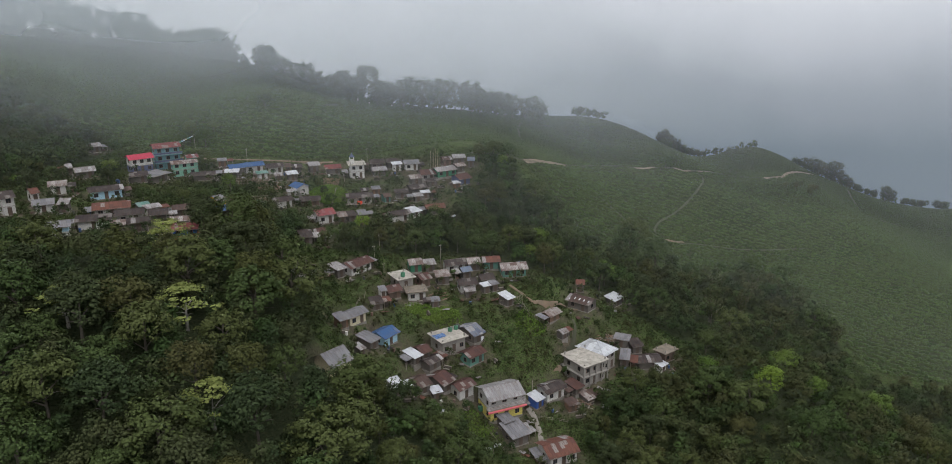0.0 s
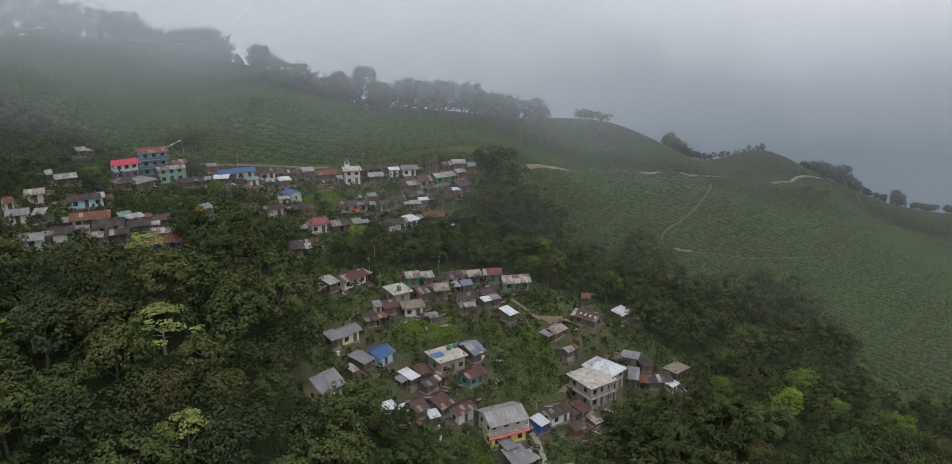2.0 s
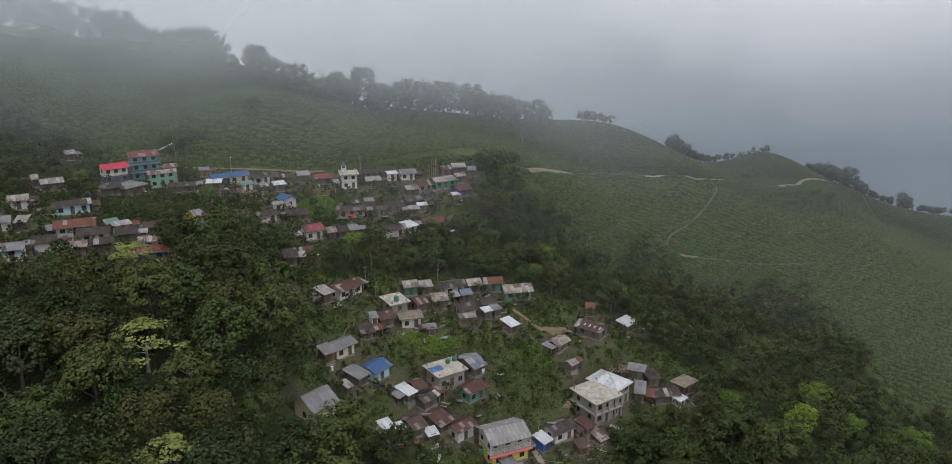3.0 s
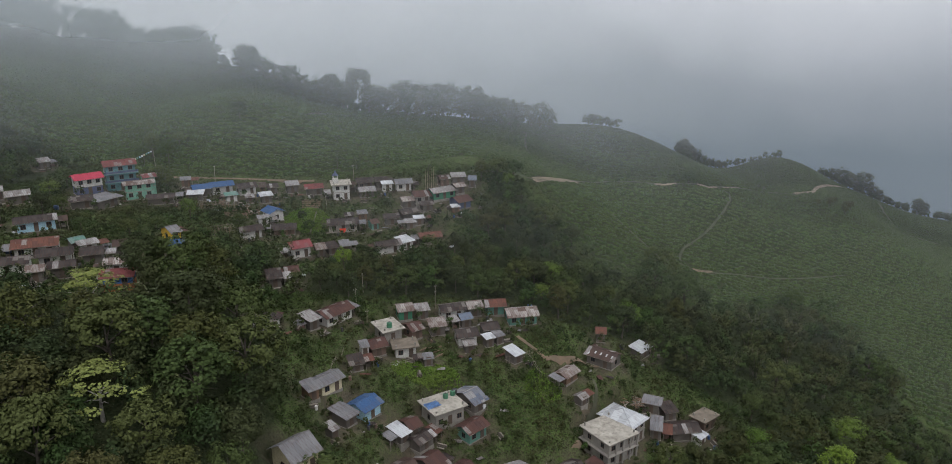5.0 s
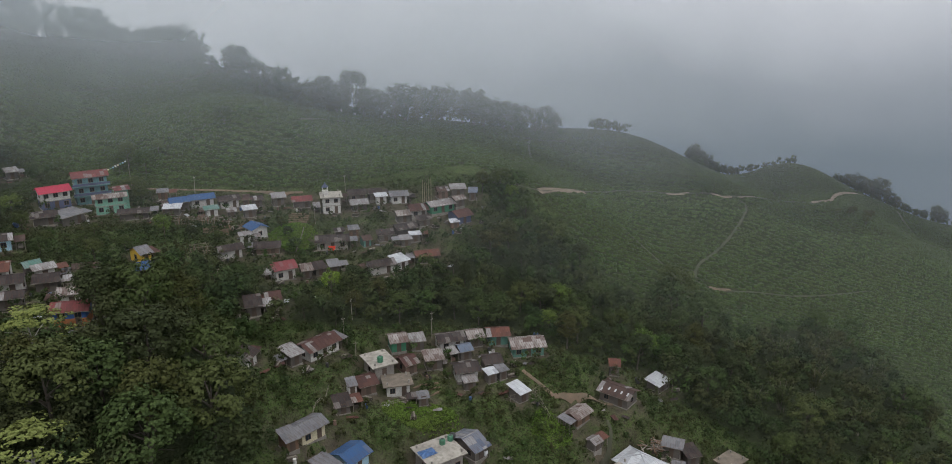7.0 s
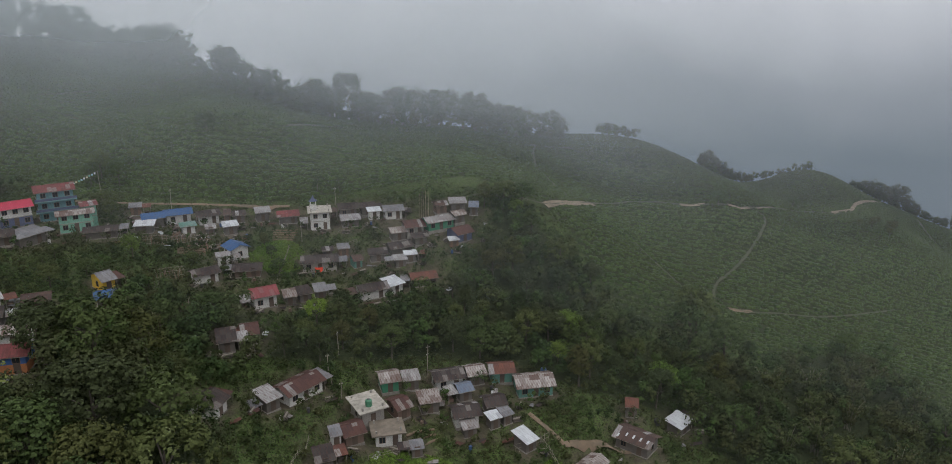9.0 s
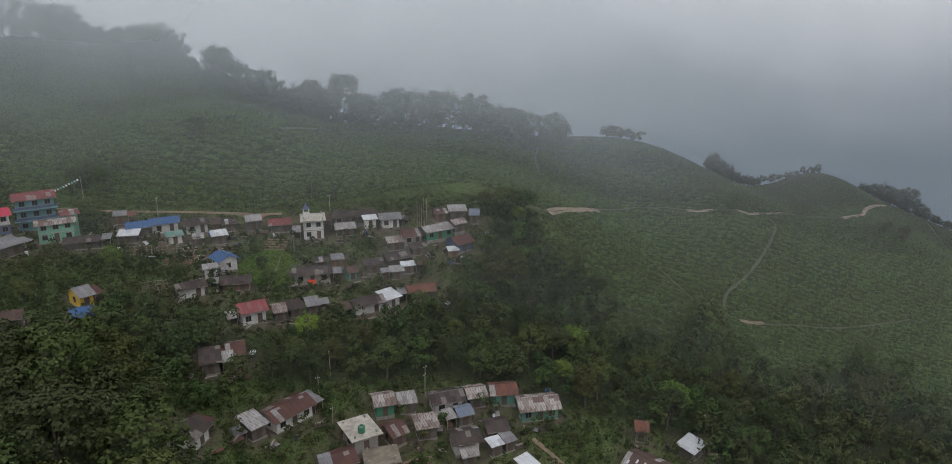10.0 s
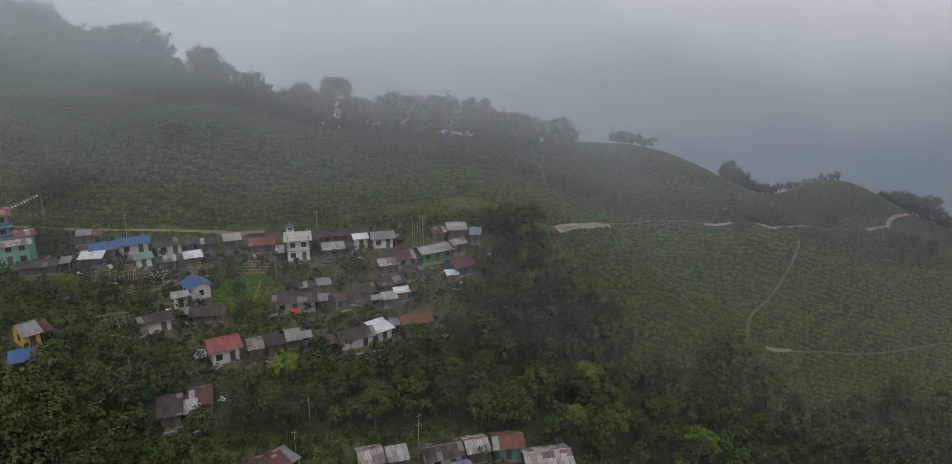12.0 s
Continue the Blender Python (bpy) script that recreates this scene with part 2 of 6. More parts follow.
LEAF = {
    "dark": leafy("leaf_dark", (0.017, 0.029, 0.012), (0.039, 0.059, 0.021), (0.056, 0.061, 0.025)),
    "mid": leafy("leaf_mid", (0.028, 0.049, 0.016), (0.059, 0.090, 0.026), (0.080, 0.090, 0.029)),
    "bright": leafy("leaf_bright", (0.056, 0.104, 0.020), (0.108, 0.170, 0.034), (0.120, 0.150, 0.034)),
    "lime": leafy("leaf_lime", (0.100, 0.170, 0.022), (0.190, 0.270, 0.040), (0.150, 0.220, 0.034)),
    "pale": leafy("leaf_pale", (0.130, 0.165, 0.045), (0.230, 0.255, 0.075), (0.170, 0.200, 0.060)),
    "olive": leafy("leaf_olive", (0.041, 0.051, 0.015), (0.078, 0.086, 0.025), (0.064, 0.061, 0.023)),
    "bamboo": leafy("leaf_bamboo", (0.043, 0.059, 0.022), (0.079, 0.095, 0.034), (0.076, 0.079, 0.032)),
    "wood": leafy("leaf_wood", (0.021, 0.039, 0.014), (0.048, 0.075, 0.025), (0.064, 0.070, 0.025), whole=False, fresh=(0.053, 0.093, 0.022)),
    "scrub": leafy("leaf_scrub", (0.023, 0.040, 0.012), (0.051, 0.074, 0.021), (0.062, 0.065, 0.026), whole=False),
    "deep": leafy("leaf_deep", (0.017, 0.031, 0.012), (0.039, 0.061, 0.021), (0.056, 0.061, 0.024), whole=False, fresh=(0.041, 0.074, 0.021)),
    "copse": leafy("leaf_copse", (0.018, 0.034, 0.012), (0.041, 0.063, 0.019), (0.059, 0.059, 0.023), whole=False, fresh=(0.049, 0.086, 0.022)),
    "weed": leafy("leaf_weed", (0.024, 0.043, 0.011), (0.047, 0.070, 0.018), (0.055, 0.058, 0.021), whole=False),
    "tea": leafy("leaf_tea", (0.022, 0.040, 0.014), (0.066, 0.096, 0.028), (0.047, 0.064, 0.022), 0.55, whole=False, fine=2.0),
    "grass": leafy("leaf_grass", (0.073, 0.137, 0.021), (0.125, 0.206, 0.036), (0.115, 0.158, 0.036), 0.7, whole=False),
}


def ground_material():
    m, nodes, links, bsdf = principled("hillside_ground")
    at = place_of(nodes)
    green = mixed(nodes, links, noise_of(nodes, links, 0.12, 5.0, 0.35, 0.65, at), (0.040, 0.068, 0.018), (0.070, 0.105, 0.030))
    green = mixed(nodes, links, noise_of(nodes, links, 1.4, 6.0, 0.45, 0.70, at), green, (0.080, 0.084, 0.038))
    green = mixed(nodes, links, noise_of(nodes, links, 3.2, 6.0, 0.48, 0.62, at), green, (0.020, 0.026, 0.012))
    litter_shade = nodes.new("ShaderNodeAttribute")
    litter_shade.attribute_name = "litter_shade"
    # Leaf litter made darker, with the shade under trees and tea in its colour.
    shaded_duff = mixed(nodes, links, noise_of(nodes, links, 1.8, 6.0, 0.35, 0.65, at), (0.018, 0.026, 0.012), (0.036, 0.042, 0.020))
    green = mixed(nodes, links, litter_shade.outputs["Fac"], green, shaded_duff)
    soil = mixed(nodes, links, noise_of(nodes, links, 0.7, 6.0, 0.35, 0.65, at), (0.105, 0.086, 0.062), (0.060, 0.054, 0.038))
    bare = nodes.new("ShaderNodeAttribute")
    bare.attribute_name = "bare"
    edge = nodes.new("ShaderNodeMath")
    edge.operation = "MULTIPLY"
    links.new(bare.outputs["Fac"], edge.inputs[0])
    links.new(noise_of(nodes, links, 0.35, 5.0, 0.3, 0.55, at), edge.inputs[1])
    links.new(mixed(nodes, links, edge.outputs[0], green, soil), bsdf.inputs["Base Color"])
    bsdf.inputs["Roughness"].default_value = 0.95
    bsdf.inputs["Specular IOR Level"].default_value = 0.15
    bumped(nodes, links, bsdf, noise_of(nodes, links, 2.5, 8.0, 0.2, 0.8, at), 0.8, 0.25)
    return m


GROUND = ground_material()


# ---- mesh helpers ----
def mesh_of(name, verts, faces, material):
    me = bpy.data.meshes.new(name)
    me.from_pydata([tuple(v) for v in verts], [], [tuple(f) for f in faces])
    me.materials.append(material)
    return me


def quads_mesh(name, corners, material):
    """A mesh of loose quads from an array (n, 4, 3)."""
    n = len(corners)
    me = bpy.data.meshes.new(name)
    me.vertices.add(4 * n)
    me.vertices.foreach_set("co", np.ascontiguousarray(corners, dtype=np.float32).ravel())
    me.loops.add(4 * n)
    me.loops.foreach_set("vertex_index", np.arange(4 * n, dtype=np.int32))
    me.polygons.add(n)
    me.polygons.foreach_set("loop_start", np.arange(0, 4 * n, 4, dtype=np.int32))
    me.materials.append(material)
    me.update(calc_edges=True)
    return me


def faces_mesh(name, verts, faces, material, smooth=False):
    """A mesh from arrays: verts (n, 3), faces (m, 3 or 4)."""
    verts, faces = np.asarray(verts, np.float32), np.asarray(faces, np.int32)
    k = faces.shape[1]
    me = bpy.data.meshes.new(name)
    me.vertices.add(len(verts))
    me.vertices.foreach_set("co", verts.ravel())
    me.loops.add(faces.size)
    me.loops.foreach_set("vertex_index", faces.ravel())
    me.polygons.add(len(faces))
    me.polygons.foreach_set("loop_start", np.arange(0, faces.size, k, dtype=np.int32))
    if smooth:
        me.polygons.foreach_set("use_smooth", np.ones(len(faces), dtype=bool))
    me.materials.append(material)
    me.update(calc_edges=True)
    return me


def part(name, bm, material, parent=None, label=""):
    """Links a bmesh as one mesh object under parent."""
    me = bpy.data.meshes.new(name)
    bm.to_mesh(me)
    bm.free()
    me.materials.append(material)
    ob = new(name, me)
    ob.parent = parent
    return tagged(ob, label)


def put(name, me, parent=None, label=""):
    ob = new(name, me)
    ob.parent = parent
    return tagged(ob, label)


def add_box(bm, x0, x1, y0, y1, z0, z1, m=None):
    vs = [bm.verts.new((x, y, z)) for z in (z0, z1) for x, y in ((x0, y0), (x1, y0), (x1, y1), (x0, y1))]
    if m is not None:
        for v in vs:
            v.co = m @ v.co
    for f in ((3, 2, 1, 0), (4, 5, 6, 7), (0, 1, 5, 4), (1, 2, 6, 5), (2, 3, 7, 6), (3, 0, 4, 7)):
        bm.faces.new([vs[i] for i in f])
    return vs


def boxes(*dims):
    bm = bmesh.new()
    for d in dims:
        add_box(bm, *d)
    return bm


def tube(points, radii, sides=6):
    """A bent, tapering tube: verts and faces."""
    verts, faces = [], []
    for k, (p, r) in enumerate(zip(points, radii)):
        p = Vector(p)
        a, b = Vector(points[max(k - 1, 0)]), Vector(points[min(k + 1, len(points) - 1)])
        axis = (b - a).normalized()
        side = axis.orthogonal().normalized()
        other = axis.cross(side)
        for s in range(sides):
            g = 2 * math.pi * s / sides
            verts.append(p + r * (math.cos(g) * side + math.sin(g) * other))
        if k:
            o = (k - 1) * sides
            for s in range(sides):
                n = (s + 1) % sides
                faces.append((o + s, o + n, o + sides + n, o + sides + s))
    return verts, faces


def joined(pieces):
    verts, faces = [], []
    for v, f in pieces:
        o = len(verts)
        verts += v
        faces += [tuple(i + o for i in q) for q in f]
    return verts, faces


def smooth_step(a, b, v):
    u = np.clip((v - a) / (b - a), 0, 1)
    return u * u * (3 - 2 * u)


# ---- the lie of the land ----
# broad swells and hollows: x, y, reach, height
SWELLS = [
    (100, 340, 110, 3.1),
    (-60, 120, 45, 15.0),
    (-180, 300, 70, -18.9),
    (160, 240, 45, -1.1),
    (160, 440, 28, 13.7),
    (260, 380, 45, -10.7),
    (80, 140, 28, 14.8),
    (-80, 300, 28, 12.9),
    (0, 260, 28, 15.5),
    (80, 340, 28, 7.4),
    (20, 60, 45, -6.2),
    (-180, 300, 28, 14.6),
    (60, 380, 28, 10.7),
    (-40, 240, 28, -3.7),
    (-60, 340, 28, -3.3),
    (-140, 260, 28, -6.1),
    (-160, 160, 45, 3.6),
    (160, 360, 28, 9.4),
    (140, 180, 28, -10.1),
    (160, 120, 28, 4.5),
    (220, 220, 28, -3.2),
    (200, 460, 28, 4.3),
    (0, 320, 28, 5.4),
    (-80, 80, 28, -5.5),
    (100, 300, 28, 6.9),
    (80, 200, 28, 3.3),
]
# shelves of the lower hamlet
SHELVES = [
    (0, 140, 16, -9.2),
    (20, 190, 16, 7.4),
    (40, 150, 16, -7.2),
    (-60, 160, 16, 3.3),
    (-30, 160, 16, -3.6),
    (-20, 190, 16, 2.0),
    (20, 160, 16, 3.3),
    (-60, 210, 16, 2.2),
]
# the knoll, its saddle and the tea shoulder on the east side
EAST_SWELLS = [
    (290, 490, 30, -8.2),
    (118, 440, 24, -4.5),
    (150, 445, 16, -10.0),
    (45, 374, 24, -2.8),
    (75, 370, 22, 0.4),
    (100, 372, 20, -2.1),
    (122, 402, 22, -1.6),
    (132, 430, 20, -2.7),
    (150, 408, 20, 4.7),
    (170, 432, 16, -2.0),
    (188, 432, 18, -3.2),
    (245, 455, 26, -2.9),
    (158, 372, 24, -2.2),
    (115, 285, 26, -5.9),
    (88, 322, 20, 3.0),
    (28, 274, 18, 2.8),
    (230, 420, 22, 1.6),
    (66, 335, 20, -4.6),
]


def soft_plus(u):
    return np.logaddexp(0, u)


def crest_line(x):
    return (372 + 60 / (1 + np.exp(-(x - 150) / 40)) + 20 * np.exp(-(((x + 150) / 70) ** 2))
            - 14 * np.exp(-(((x + 40) / 45) ** 2)) + 0.25 * np.maximum(x - 180, 0) + 22 * np.exp(-(((x - 174) / 24) ** 2)))


def raw_land(x, y):
    """Height of the hillside: a long slope, its swells, and the fall behind the crest."""
    x, y = np.asarray(x, float), np.asarray(y, float)
    z = 30 + 110 * np.tanh((33 - 0.28 * x + 0.16 * (y - 200) - 30) / 110)
    for a, b, s, h in (*SWELLS, *SHELVES):
        z = z + h * np.exp(-((x - a) ** 2 + (y - b) ** 2) / (2 * s * s))
    z = z - 8.4 * soft_plus((y - crest_line(x) - 6) / 14)
    z = -430 + 30 * soft_plus((z + 430) / 30)
    for a, b, s, h in EAST_SWELLS:
        z = z + h * np.exp(-((x - a) ** 2 + (y - b) ** 2) / (2 * s * s))
    return z


PLOTS = []


def plot(x, y, z, yaw, length, width, height, roof, wall, cover, row):
    """A house plot: centre, floor height, turn, size, and what stands on it."""
    PLOTS.append((x, y, z, yaw, length, width, height, roof, wall, cover, row))


plot(-17.4, 141.9, 29.3, 36, 2.7, 4.0, 2.2, 'shed', 'timber', 'white', 'lower')
plot(5.6, 150.3, 19.6, 24, 9.3, 8.0, 5.6, 'gable', 'yellowgrey', 'greysheet', 'balcony')
plot(6.6, 145.5, 18.5, 35, 3.1, 4.0, 2.2, 'shed', 'timber', 'grey', 'lower')
plot(8.7, 142.6, 16.9, 30, 5.1, 6.0, 2.6, 'shed', 'timber', 'grey', 'lower')
plot(17.7, 138.4, 15.3, 24, 7.7, 7.0, 2.8, 'gable', 'white', 'rust', 'lower')
plot(27.0, 164.4, 20.9, 34, 8.4, 9.0, 5.4, 'flat', 'concrete', 'slab', 'tower')
plot(30.8, 169.7, 21.7, 46, 6.4, 9.0, 4.6, 'hip', 'concrete', 'white', 'lower')
plot(38.3, 170.5, 21.1, -14, 2.7, 5.0, 2.6, 'shed', 'timber', 'grey', 'lower')
plot(29.3, 192.2, 32.8, -8, 2.6, 3.0, 2.4, 'shed', 'timber', 'rust', 'lower')
plot(-43.3, 170.5, 45.7, 77, 4.4, 6.0, 2.5, 'gable', 'white', 'dark', 'mid')
plot(-41.4, 249.0, 52.6, 15, 6.1, 7.0, 4.7, 'flat', 'white', 'slab', 'terrace')
plot(-110.7, 167.0, 62.5, 44, 3.2, 6.0, 4.6, 'gable', 'white', 'dark', 'storeys')
plot(-43.3, 193.3, 47.6, 22, 3.4, 6.0, 2.4, 'gable', 'timber', 'maroon', 'upper')
plot(-45.9, 188.2, 48.2, 22, 3.6, 5.0, 2.4, 'shed', 'timber', 'dark', 'upper')
plot(38.6, 176.6, 23.3, -23, 4.4, 3.2, 2.5, 'shed', 'timber', 'grey', 'lower')
plot(-85.1, 241.6, 57.8, 22, 3.1, 3, 2.2, 'shed', 'wood', 'grey', 'upper')
plot(-79.1, 237.3, 56.3, 28, 5.4, 5, 2.5, 'gable', 'timber', 'blue', 'upper')
plot(-74.8, 241.5, 56.0, 28, 6.8, 5, 2.6, 'gable', 'white', 'blue', 'upper')
plot(-70.5, 236.3, 54.8, 30, 3.9, 3, 2.0, 'shed', 'white', 'green', 'upper')
plot(-68.5, 243.9, 55.1, 33, 6.0, 5, 2.5, 'gable', 'white', 'dark', 'upper')
plot(-64.1, 245.7, 54.8, 16, 1.9, 4, 2.3, 'shed', 'wood', 'brown', 'upper')
plot(-61.6, 246.9, 54.6, 22, 3.5, 4, 2.3, 'gable', 'timber', 'dark', 'upper')
plot(-56.5, 249.7, 54.2, 25, 4.0, 5, 2.8, 'gable', 'timber', 'greysheet', 'upper')
plot(-79.1, 232.7, 56.1, 12, 4.7, 3.5, 2.0, 'shed', 'timber', 'white', 'upper')
plot(-61.7, 240.2, 53.5, 28, 3.9, 3.5, 2.3, 'shed', 'timber', 'white', 'upper')
plot(-65.7, 237.9, 54.0, 23, 2.6, 3, 1.8, 'shed', 'timber', 'pale', 'upper')
plot(-56.1, 226.9, 52.1, -48, 5.6, 5, 2.8, 'gable', 'white', 'blue', 'upper')
plot(-57.4, 222.0, 51.9, 25, 3.3, 2.5, 2.4, 'shed', 'white', 'greysheet', 'upper')
plot(-51.4, 219.8, 50.5, 12, 6.5, 5, 1.9, 'gable', 'brick', 'dark', 'upper')
plot(-57.9, 211.7, 52.0, 36, 5.9, 4.5, 2.4, 'gable', 'white', 'dark', 'upper')
plot(-45.0, 208.3, 48.4, 31, 5.7, 6, 2.9, 'gable', 'white', 'red', 'upper')
plot(-72.9, 199.7, 55.1, 51, 3.1, 6, 2.6, 'gable', 'yellowdk', 'grey', 'upper')
plot(-68.9, 192.4, 54.6, 29, 3.9, 5, 2.4, 'gable', 'timber', 'blue', 'upper')
plot(-86.1, 226.3, 56.9, 19, 7.5, 4, 2.0, 'gable', 'timber', 'dark', 'upper')
plot(-49.9, 250.2, 53.6, 17, 5.7, 5, 2.3, 'gable', 'timber', 'redold', 'upper')
plot(-33.7, 249.0, 53.2, 19, 5.2, 5, 2.2, 'gable', 'timber', 'greysheet', 'upper')
plot(-34.9, 253.5, 54.5, 15, 5.5, 5, 2.6, 'gable', 'timber', 'dark', 'upper')
plot(-29.9, 253.4, 55.0, 20, 4.2, 4.5, 2.5, 'gable', 'timber', 'dark', 'upper')
plot(-27.6, 250.4, 54.5, 19, 3.7, 3, 2.4, 'shed', 'white', 'white', 'upper')
plot(-22.7, 250.5, 54.9, 15, 5.5, 5, 2.6, 'gable', 'white', 'grey', 'upper')
plot(-6.0, 251.9, 56.4, 9, 4.7, 4, 2.6, 'shed', 'timber', 'greysheet', 'upper')
plot(-1.7, 251.1, 55.8, 0, 2.7, 4, 2.4, 'shed', 'timber', 'bluegrey', 'upper')
plot(-10.5, 251.1, 56.2, 24, 3.5, 4, 2.5, 'gable', 'brick', 'brown', 'upper')
plot(-10.8, 245.6, 53.7, 33, 8.4, 5, 2.5, 'gable', 'green', 'pale', 'upper')
plot(-17.0, 244.1, 52.8, 23, 5.5, 6, 2.5, 'gable', 'concrete', 'maroon', 'upper')
plot(-20.6, 242.1, 51.9, 23, 4.7, 4.5, 2.4, 'gable', 'timber', 'stripes', 'upper')
plot(-14.9, 239.5, 51.5, 27, 4.2, 3, 2.0, 'shed', 'timber', 'dark', 'upper')
plot(-6.0, 247.8, 54.7, 35, 3.9, 4, 2.4, 'gable', 'timber', 'stripes', 'upper')
plot(-5.2, 242.4, 51.8, 38, 5.4, 6, 2.4, 'gable', 'bluewall', 'maroon', 'upper')
plot(-6.5, 238.9, 50.9, 15, 2.8, 2.5, 2.0, 'shed', 'wood', 'white', 'upper')
plot(-19.8, 237.0, 50.1, 30, 6.3, 5, 2.0, 'gable', 'timber', 'dark', 'upper')
plot(-16.7, 233.6, 49.0, 18, 3.3, 2.5, 2.0, 'shed', 'timber', 'white', 'upper')
plot(-19.0, 231.8, 48.4, 18, 3.3, 3, 2.0, 'shed', 'timber', 'greysheet', 'upper')
plot(-29.4, 231.6, 48.3, 29, 2.6, 4, 2.2, 'gable', 'teal', 'brown', 'upper')
plot(-24.5, 233.8, 49.1, 16, 4.8, 3.5, 2.0, 'shed', 'timber', 'dark', 'upper')
plot(-37.7, 229.8, 48.3, 13, 8.8, 5.5, 2.6, 'gable', 'concrete', 'dark', 'upper')
plot(-33.1, 235.6, 49.6, 18, 3.0, 3, 2.2, 'shed', 'wood', 'grey', 'upper')
plot(-36.7, 234.5, 49.5, 19, 2.8, 2.5, 2.0, 'shed', 'timber', 'dark', 'upper')
plot(-24.2, 220.4, 45.3, 27, 7.2, 5, 2.4, 'gable', 'white', 'dark', 'upper')
plot(-19.8, 223.0, 45.5, 43, 4.2, 4.5, 2.2, 'shed', 'white', 'white', 'upper')
plot(-13.3, 226.8, 45.9, 18, 6.5, 5, 2.2, 'gable', 'timber', 'rust', 'upper')
plot(-40.5, 211.5, 47.4, 25, 2.9, 5, 2.4, 'gable', 'timber', 'stripes', 'upper')
plot(-38.0, 214.3, 46.9, 29, 3.2, 4, 2.0, 'shed', 'timber', 'dark', 'upper')
plot(-35.0, 216.7, 46.6, 22, 2.9, 4, 2.0, 'shed', 'timber', 'grey', 'upper')
plot(-29.0, 159.5, 37.9, 49, 5.9, 4.6, 2.7, 'gable', 'cream', 'grey', 'lower')
plot(-31.1, 155.0, 38.9, 41, 2.8, 4, 2.3, 'shed', 'wood', 'grey', 'lower')
plot(-21.6, 158.0, 33.5, 54, 5.4, 5.5, 2.6, 'gable', 'sky', 'blue', 'lower')
plot(-24.7, 153.3, 34.6, 55, 3.6, 5, 2.2, 'shed', 'timber', 'grey', 'lower')
plot(-25.8, 147.3, 35.5, 47, 1.8, 3, 2.0, 'shed', 'timber', 'pale', 'lower')
plot(-6.9, 163.5, 29.4, 34, 7.8, 7.1, 3.3, 'flat', 'concrete', 'slab', 'lower')
plot(-1.5, 167.1, 30.1, 44, 4.1, 7.4, 2.5, 'gable', 'timber', 'mixed', 'lower')
plot(-1.0, 160.3, 27.2, 45, 5.8, 4.7, 2.7, 'gable', 'teal', 'maroon', 'lower')
plot(-14.8, 155.3, 29.7, 50, 3.0, 4.4, 2.0, 'shed', 'timber', 'white', 'lower')
plot(-10.6, 155.5, 28.1, 51, 5.0, 3.7, 2.2, 'gable', 'timber', 'dark', 'lower')
plot(-12.9, 157.9, 29.6, 40, 3.1, 4.7, 2.3, 'gable', 'timber', 'maroon', 'lower')
plot(-8.7, 152.1, 24.9, 52, 4.4, 7.1, 2.4, 'gable', 'timber', 'maroon', 'lower')
plot(-3.2, 151.2, 23.2, 42, 5.4, 4.4, 3.0, 'gable', 'white', 'maroon', 'lower')
plot(-12.9, 148.3, 26.4, 41, 3.7, 5.8, 2.2, 'gable', 'timber', 'brown', 'lower')
plot(-15.6, 143.3, 28.3, 32, 3.2, 2.6, 2.0, 'shed', 'timber', 'white', 'lower')
plot(-9.1, 147.4, 24.8, 27, 2.6, 2.9, 1.9, 'shed', 'timber', 'white', 'lower')
plot(-29.6, 136.6, 37.0, 50, 6.1, 7, 3.4, 'gable', 'cream', 'grey', 'church')
plot(-16.8, 188.4, 40.4, 19, 4.0, 5, 2.6, 'gable', 'green', 'stripes', 'lower')
plot(-12.8, 189.5, 39.9, 16, 3.4, 3.5, 2.3, 'shed', 'timber', 'pale', 'lower')
plot(-6.1, 191.9, 39.0, 19, 6.3, 5, 2.6, 'gable', 'white', 'dark', 'lower')
plot(-1.0, 194.2, 38.8, 17, 3.9, 5, 2.5, 'gable', 'timber', 'stripes', 'lower')
plot(4.1, 195.3, 38.7, 8, 5.2, 5, 2.6, 'gable', 'teal', 'rust', 'lower')
plot(10.2, 192.3, 37.8, 11, 7.7, 6, 2.5, 'gable', 'teal', 'stripes', 'lower')
plot(-19.6, 180.7, 39.0, 31, 5.4, 6.8, 2.8, 'flat', 'concrete', 'slab', 'lower')
plot(-14.3, 182.4, 38.5, 37, 3.4, 5, 2.5, 'gable', 'brick', 'maroon', 'lower')
plot(-9.1, 184.6, 38.2, 17, 4.1, 4, 2.4, 'shed', 'timber', 'stripes', 'lower')
plot(-3.0, 188.7, 38.3, 24, 3.1, 4, 2.4, 'gable', 'timber', 'bluegrey', 'lower')
plot(-2.6, 183.0, 36.8, 18, 5.3, 5, 2.5, 'gable', 'white', 'dark', 'lower')
plot(2.6, 186.0, 37.2, 19, 4.2, 4.5, 2.4, 'gable', 'timber', 'dark', 'lower')
plot(2.5, 182.0, 36.4, 30, 2.6, 2.5, 2.2, 'shed', 'timber', 'white', 'lower')
plot(4.6, 183.3, 36.6, 31, 2.3, 3, 2.1, 'shed', 'timber', 'grey', 'lower')
plot(-1.8, 179.9, 36.1, 19, 3.0, 3, 2.0, 'shed', 'timber', 'pale', 'lower')
plot(-15.6, 176.3, 37.1, 15, 5.8, 5, 2.5, 'flat', 'white', 'rough', 'lower')
plot(-21.5, 174.9, 38.2, 29, 4.1, 5, 2.4, 'gable', 'brick', 'maroon', 'lower')
plot(-23.7, 172.7, 38.7, 22, 2.0, 3, 2.4, 'shed', 'white', 'grey', 'lower')
